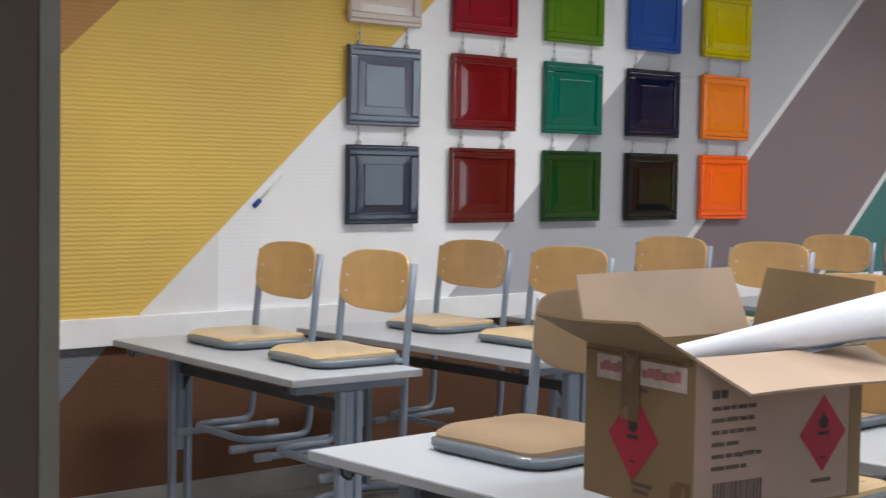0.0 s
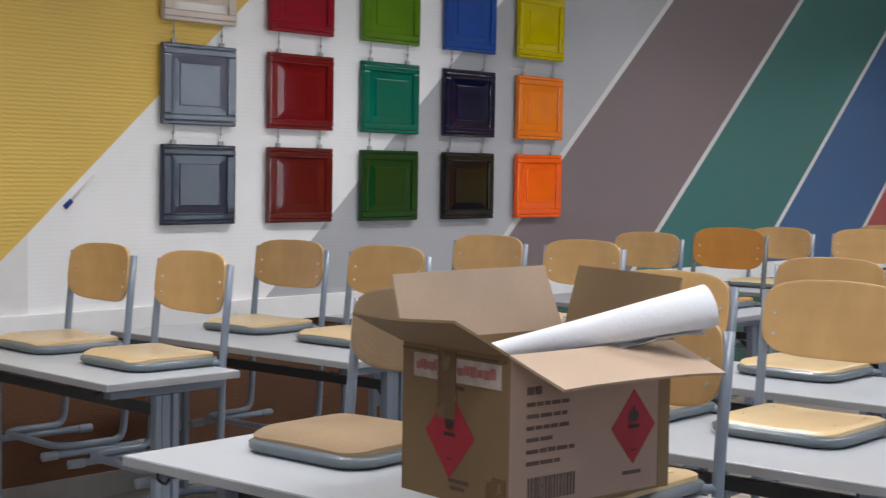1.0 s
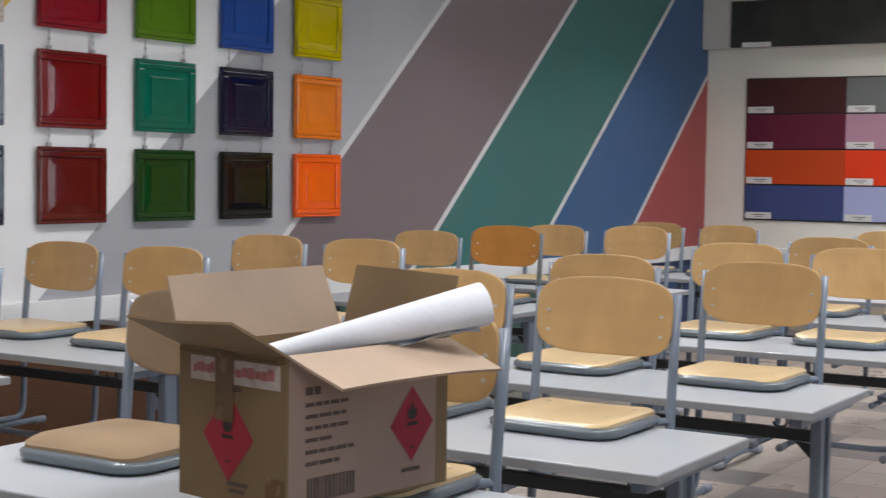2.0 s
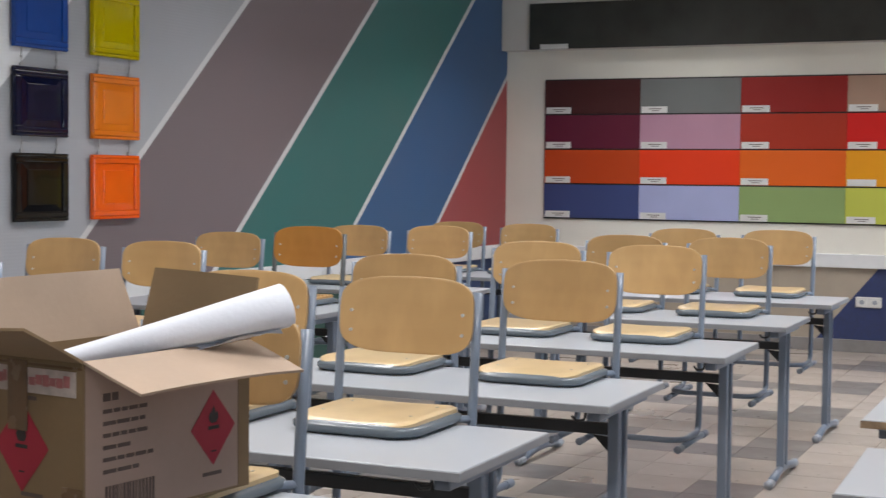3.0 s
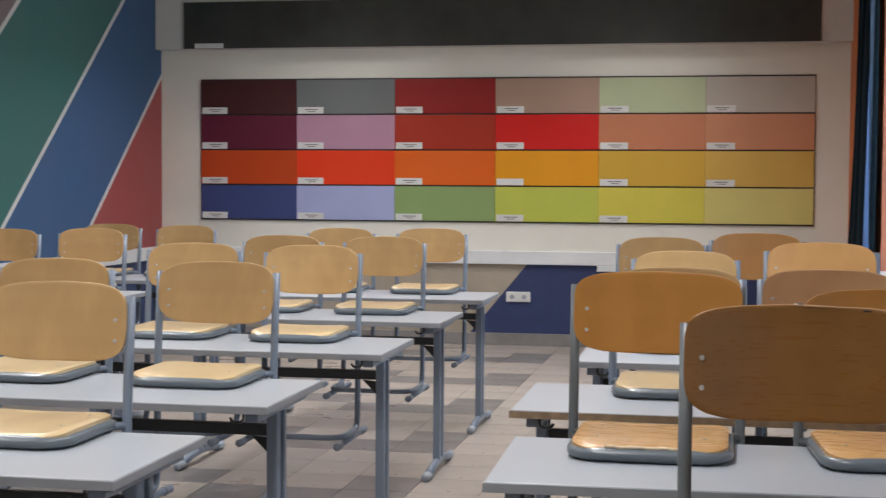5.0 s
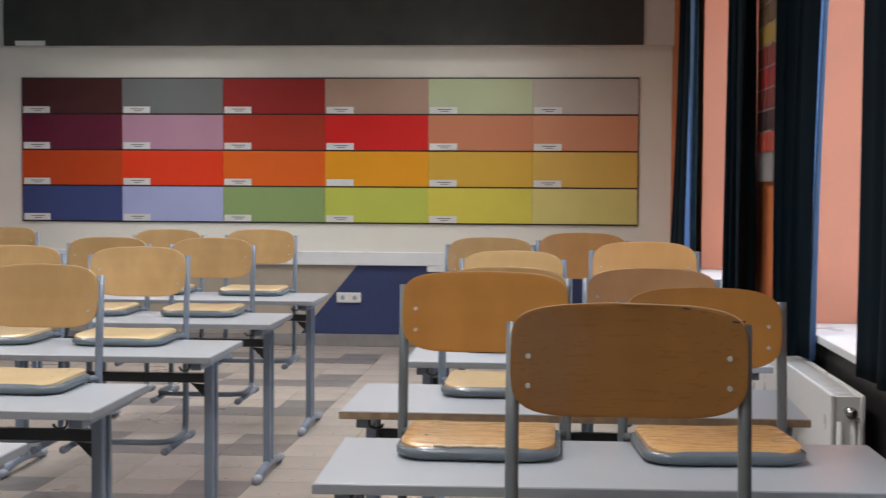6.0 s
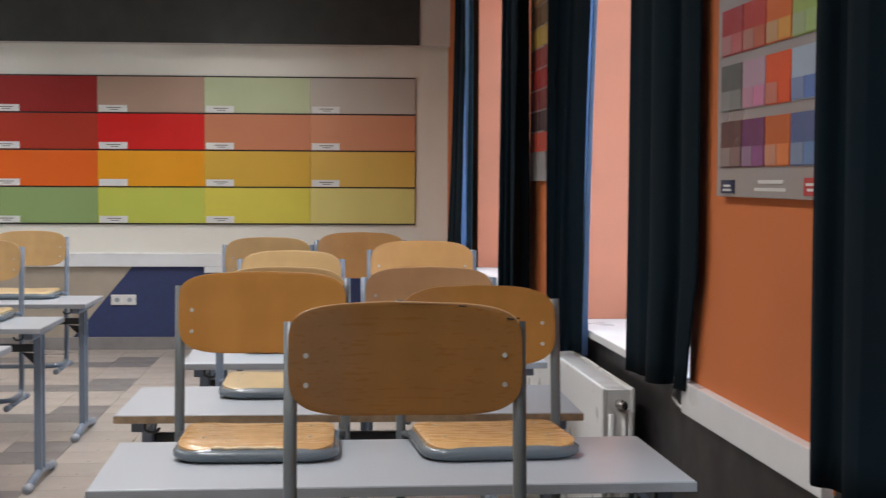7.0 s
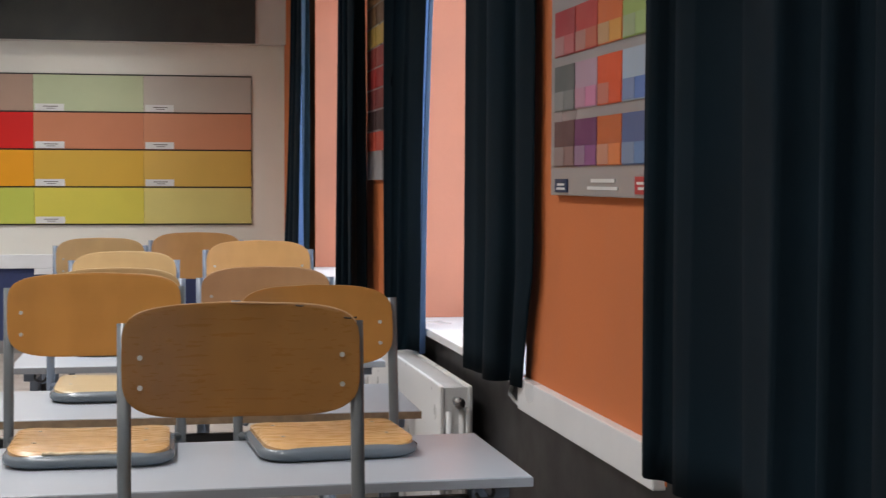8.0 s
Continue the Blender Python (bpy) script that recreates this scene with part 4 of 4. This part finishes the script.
# ---- the cardboard box on the chair beside the camera ----
def carton():
    W, D, H = 0.290, 0.425, 0.278
    t = thing("cardboard_box", pose(-1.575, 1.995, HT + 0.047, 0, 0, -9), "open brown cardboard box with red hazard labels holding a paper roll", "box")
    th = 0.005
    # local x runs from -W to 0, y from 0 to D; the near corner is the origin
    part("base", box(-W, 0, 0, D, 0, th), M_CARD_SHADED, t)
    left = part("side", box(-W, 0, 0, th, th, H), M_CARD_SHADED, t, "brown end wall with tape")
    part("side", box(-W, 0, D - th, D, th, H), M_CARD_SHADED, t)
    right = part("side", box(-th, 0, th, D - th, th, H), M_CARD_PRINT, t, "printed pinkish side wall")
    part("side", box(-W, -W + th, th, D - th, th, H), M_CARD_SHADED, t)

    def flap(pts, mat, name="flap", bend=0.0):
        p = [Vector(q) for q in pts]
        n = (p[1] - p[0]).cross(p[3] - p[0]).normalized()
        bm = bmesh.new()
        k = 8
        g = []
        for off in (0, -th):
            rows = []
            for i in range(k + 1):
                for_u = i / k
                row = []
                for j in range(k + 1):
                    v = j / k
                    q = (p[0] * (1 - for_u) + p[1] * for_u) * (1 - v) + (p[3] * (1 - for_u) + p[2] * for_u) * v
                    row.append(bm.verts.new(q + n * (off + bend * math.sin(math.pi * for_u) * v * v + 0.0005 * math.sin(9 * for_u + 4 * v))))
                rows.append(row)
            g.append(rows)
            for a, b in zip(rows, rows[1:]):
                for j in range(k):
                    bm.faces.new((a[j], a[j + 1], b[j + 1], b[j]))
        for i in range(k):
            for a, b in (((i, 0), (i + 1, 0)), ((i, k), (i + 1, k)), ((0, i), (0, i + 1)), ((k, i), (k, i + 1))):
                bm.faces.new((g[0][a[0]][a[1]], g[0][b[0]][b[1]], g[1][b[0]][b[1]], g[1][a[0]][a[1]]))
        return part(name, bm, mat, t, smooth=False)

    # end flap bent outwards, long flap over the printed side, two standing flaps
    flap([(-W, 0, H), (0, 0, H), (-0.003, -0.125, H + 0.066), (-W - 0.005, -0.118, H + 0.056)], M_CARD_SHADED, bend=0.004)
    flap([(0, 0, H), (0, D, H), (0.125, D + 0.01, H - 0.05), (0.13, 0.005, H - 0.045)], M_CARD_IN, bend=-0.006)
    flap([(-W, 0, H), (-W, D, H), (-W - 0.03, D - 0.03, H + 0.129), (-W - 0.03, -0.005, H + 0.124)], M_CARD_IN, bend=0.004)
    # the far flap's shaded inner side is painted with the darker card
    flap([(-W, D, H), (0, D, H), (-0.005, D + 0.03, H + 0.122), (-W + 0.01, D + 0.03, H + 0.13)], M_CARD_SHADED, bend=0.004)

    def diamond(parent, cx, cz, r, face):
        bm = bmesh.new()
        pts = ((0, -r * 1.18), (r, 0), (0, r * 1.18), (-r, 0))
        for off in (0.0006, 0.0016):
            vs = [bm.verts.new((cx + a, -off, cz + b) if face == "y" else (off, cx + a, cz + b)) for a, b in pts]
            bm.faces.new(vs)
        lab = part("hazard_label", bm, M_RED, parent, "red diamond hazard label")
        flame = ((-0.5, -1.0), (0.5, -1.0), (0.85, -0.45), (0.8, 0.1), (0.5, 0.5), (0.42, 0.15), (0.25, 0.55), (0.1, 1.15), (-0.3, 0.7), (-0.45, 0.2), (-0.6, 0.45), (-0.9, -0.1), (-0.8, -0.6))
        foot = ((-0.9, -0.25), (0.9, -0.25), (0.9, 0.15), (-0.9, 0.15))
        for shape, b, s in ((flame, 0.024, 0.015), (foot, 0.001, 0.017), (foot, -0.044, 0.008)):
            q = [(cx + u * s, cz + b + w * s) for u, w in shape]
            bm = bmesh.new()
            bm.faces.new([bm.verts.new((u, -0.0022, w) if face == "y" else (0.0022, u, w)) for u, w in q])
            part("symbol", bm, M_INK, lab)

    diamond(left, -0.152, 0.122, 0.068, "y")
    diamond(right, 0.322, 0.126, 0.060, "x")
    part("parcel_tape", box(-0.185, -0.135, -0.0038, -0.0026, 0.15, 0.274), M_TAPE, left, "brown parcel tape")
    lb = part("paper_label", box(-0.255, -0.016, -0.0022, -0.0004, 0.218, 0.262), M_OLD_LABEL, left, "torn white label with red print")
    for x0, x1 in ((-0.235, -0.20), (-0.12, -0.04)):
        for j in range(6):
            a = x0 - 0.012 + (x1 - x0 + 0.024) * j / 6
            z = 0.232 + 0.002 * (j % 2)
            part("text_bar", box(a, a + (x1 - x0 + 0.024) / 6 * 0.92, -0.0026, -0.0023, z, z + 0.014 + 0.003 * (j % 3)), M_OLD_RED, lb)
    for x0, x1, z in ((-0.155, -0.10, 0.035), (-0.15, -0.11, 0.022), (-0.145, -0.115, 0.205)):
        part("text_bar", box(x0, x1, -0.0012, -0.0003, z, z + 0.007), M_INK_SOFT, left)
    rnd = random.Random(4)
    z = 0.208
    for a, b, h in ((0.045, 0.085, 0.014), (0.045, 0.15, 0.007), (0.045, 0.145, 0.007), (0.045, 0.15, 0.007), (0.045, 0.11, 0.007), (0.045, 0.165, 0.007), (0.045, 0.14, 0.007)):
        y = a
        while y < b - 0.008:
            e = min(b, y + rnd.uniform(0.012, 0.034))
            part("text_bar", box(0.0003, 0.0012, y, e, z, z + h), M_INK_SOFT, right)
            y = e + 0.004
        z -= 0.021
    part("text_bar", box(0.0003, 0.0012, 0.27, 0.315, 0.245, 0.258), M_INK_SOFT, right)
    part("text_bar", box(0.0003, 0.0012, 0.295, 0.345, 0.036, 0.043), M_INK_SOFT, right)
    y = 0.05
    while y < 0.165:
        w = rnd.choice((0.002, 0.003, 0.005))
        part("barcode_bar", box(0.0003, 0.0012, y, y + w, 0.018, 0.060), M_INK_SOFT, right)
        y += w + rnd.choice((0.002, 0.003))
    part("corner_strip", box(0.0003, 0.0010, 0.392, 0.424, 0.004, H - 0.03), M_CARD_SHADED, right, "bare tan cardboard at the corner")
    part("parcel_tape", box(-0.052, -0.002, -0.0016, -0.0004, 0.004, 0.062), M_TAPE, left, "brown parcel tape")
    part("crease", box(-0.29, -0.001, -0.0014, -0.0004, H - 0.012, H - 0.008), M_TAPE, left)
    return t


carton()


def paper_roll():
    a, b = Vector((-1.70, 2.04, 1.03)), Vector((-1.435, 2.42, 1.115))
    t = thing("paper_roll", Matrix(), "loosely rolled white paper sticking out of the cardboard box", "paper roll")
    bm = bmesh.new()
    d = (b - a).normalized()
    s = d.orthogonal().normalized()
    u = d.cross(s)
    k, n = 60, 12
    rows = []
    for i in range(n + 1):
        f = i / n
        row = []
        for j in range(k + 1):
            an = 2 * math.pi * 2.2 * j / k
            r = (0.017 + 0.031 * f) * (0.62 + 0.38 * j / k) * (1 + 0.03 * math.sin(3 * an + 5 * f))
            row.append(bm.verts.new(a + (b - a) * f + (s * math.cos(an) + u * math.sin(an)) * r))
        rows.append(row)
    for p, q in zip(rows, rows[1:]):
        for j in range(k):
            bm.faces.new((p[j], p[j + 1], q[j + 1], q[j]))
    part("sheet", bm, M_PAPER, t, smooth=True)
    bm = bmesh.new()
    grid = []
    for i in range(7):
        f = 0.55 + 0.42 * i / 6
        p = a + (b - a) * f - Vector((0, 0, 0.012 + 0.030 * f))
        grid.append([bm.verts.new(p + Vector((0.03, -0.02, 0)) * (j / 4 - 0.3) + Vector((0, 0, 0.006 * math.sin(i + j)))) for j in range(5)])
    for p, q in zip(grid, grid[1:]):
        for j in range(4):
            bm.faces.new((p[j], p[j + 1], q[j + 1], q[j]))
    part("loose_edge", bm, M_PAPER, t, "loose torn paper edge", smooth=True)


paper_roll()


# ---- floor tiles ----
TS = 0.305
X_T0, Y_T0 = -5.325, -2.03


def is_dark(i, j):
    """Grey tiles laid in hooked runs beside the plain aisle."""
    c, r = 12 - i, j % 4
    if c < 0:
        return False
    if c // 3 % 2:
        return r == 3 or (r == 2 and c % 3 > 0)
    return r == 2 or (r == 3 and c % 3 == 0)


def floor_tiles():
    one = {}
    for key, mat in ((0, M_TILE), (1, M_TILE_DK)):
        one[key] = mesh_of("tile", box(0.0015, TS - 0.0015, 0.0015, TS - 0.0015, -0.006, 0.0, 0.0), mat)
    rest = {0: bmesh.new(), 1: bmesh.new()}
    count = 0
    for i in range(int(6.9 / TS)):
        for j in range(int(14.3 / TS)):
            x, y = X_T0 + i * TS, Y_T0 + j * TS
            dark = 1 if is_dark(i, j) else 0
            if -2.0 < x < 0.2 and 4.5 < y < 11.3 and count < 290:
                o = new("tile", one[dark])
                o.parent = floor
                o.matrix_basis = pose(x, y, 0)
                count += 1
            else:
                add_box(rest[dark], x + 0.0015, x + TS - 0.0015, y + 0.0015, y + TS - 0.0015, -0.006, 0.0)
    for key, mat in ((0, M_TILE), (1, M_TILE_DK)):
        tagged(part("tile_field", rest[key], mat, floor), kind="stuff")


floor_tiles()
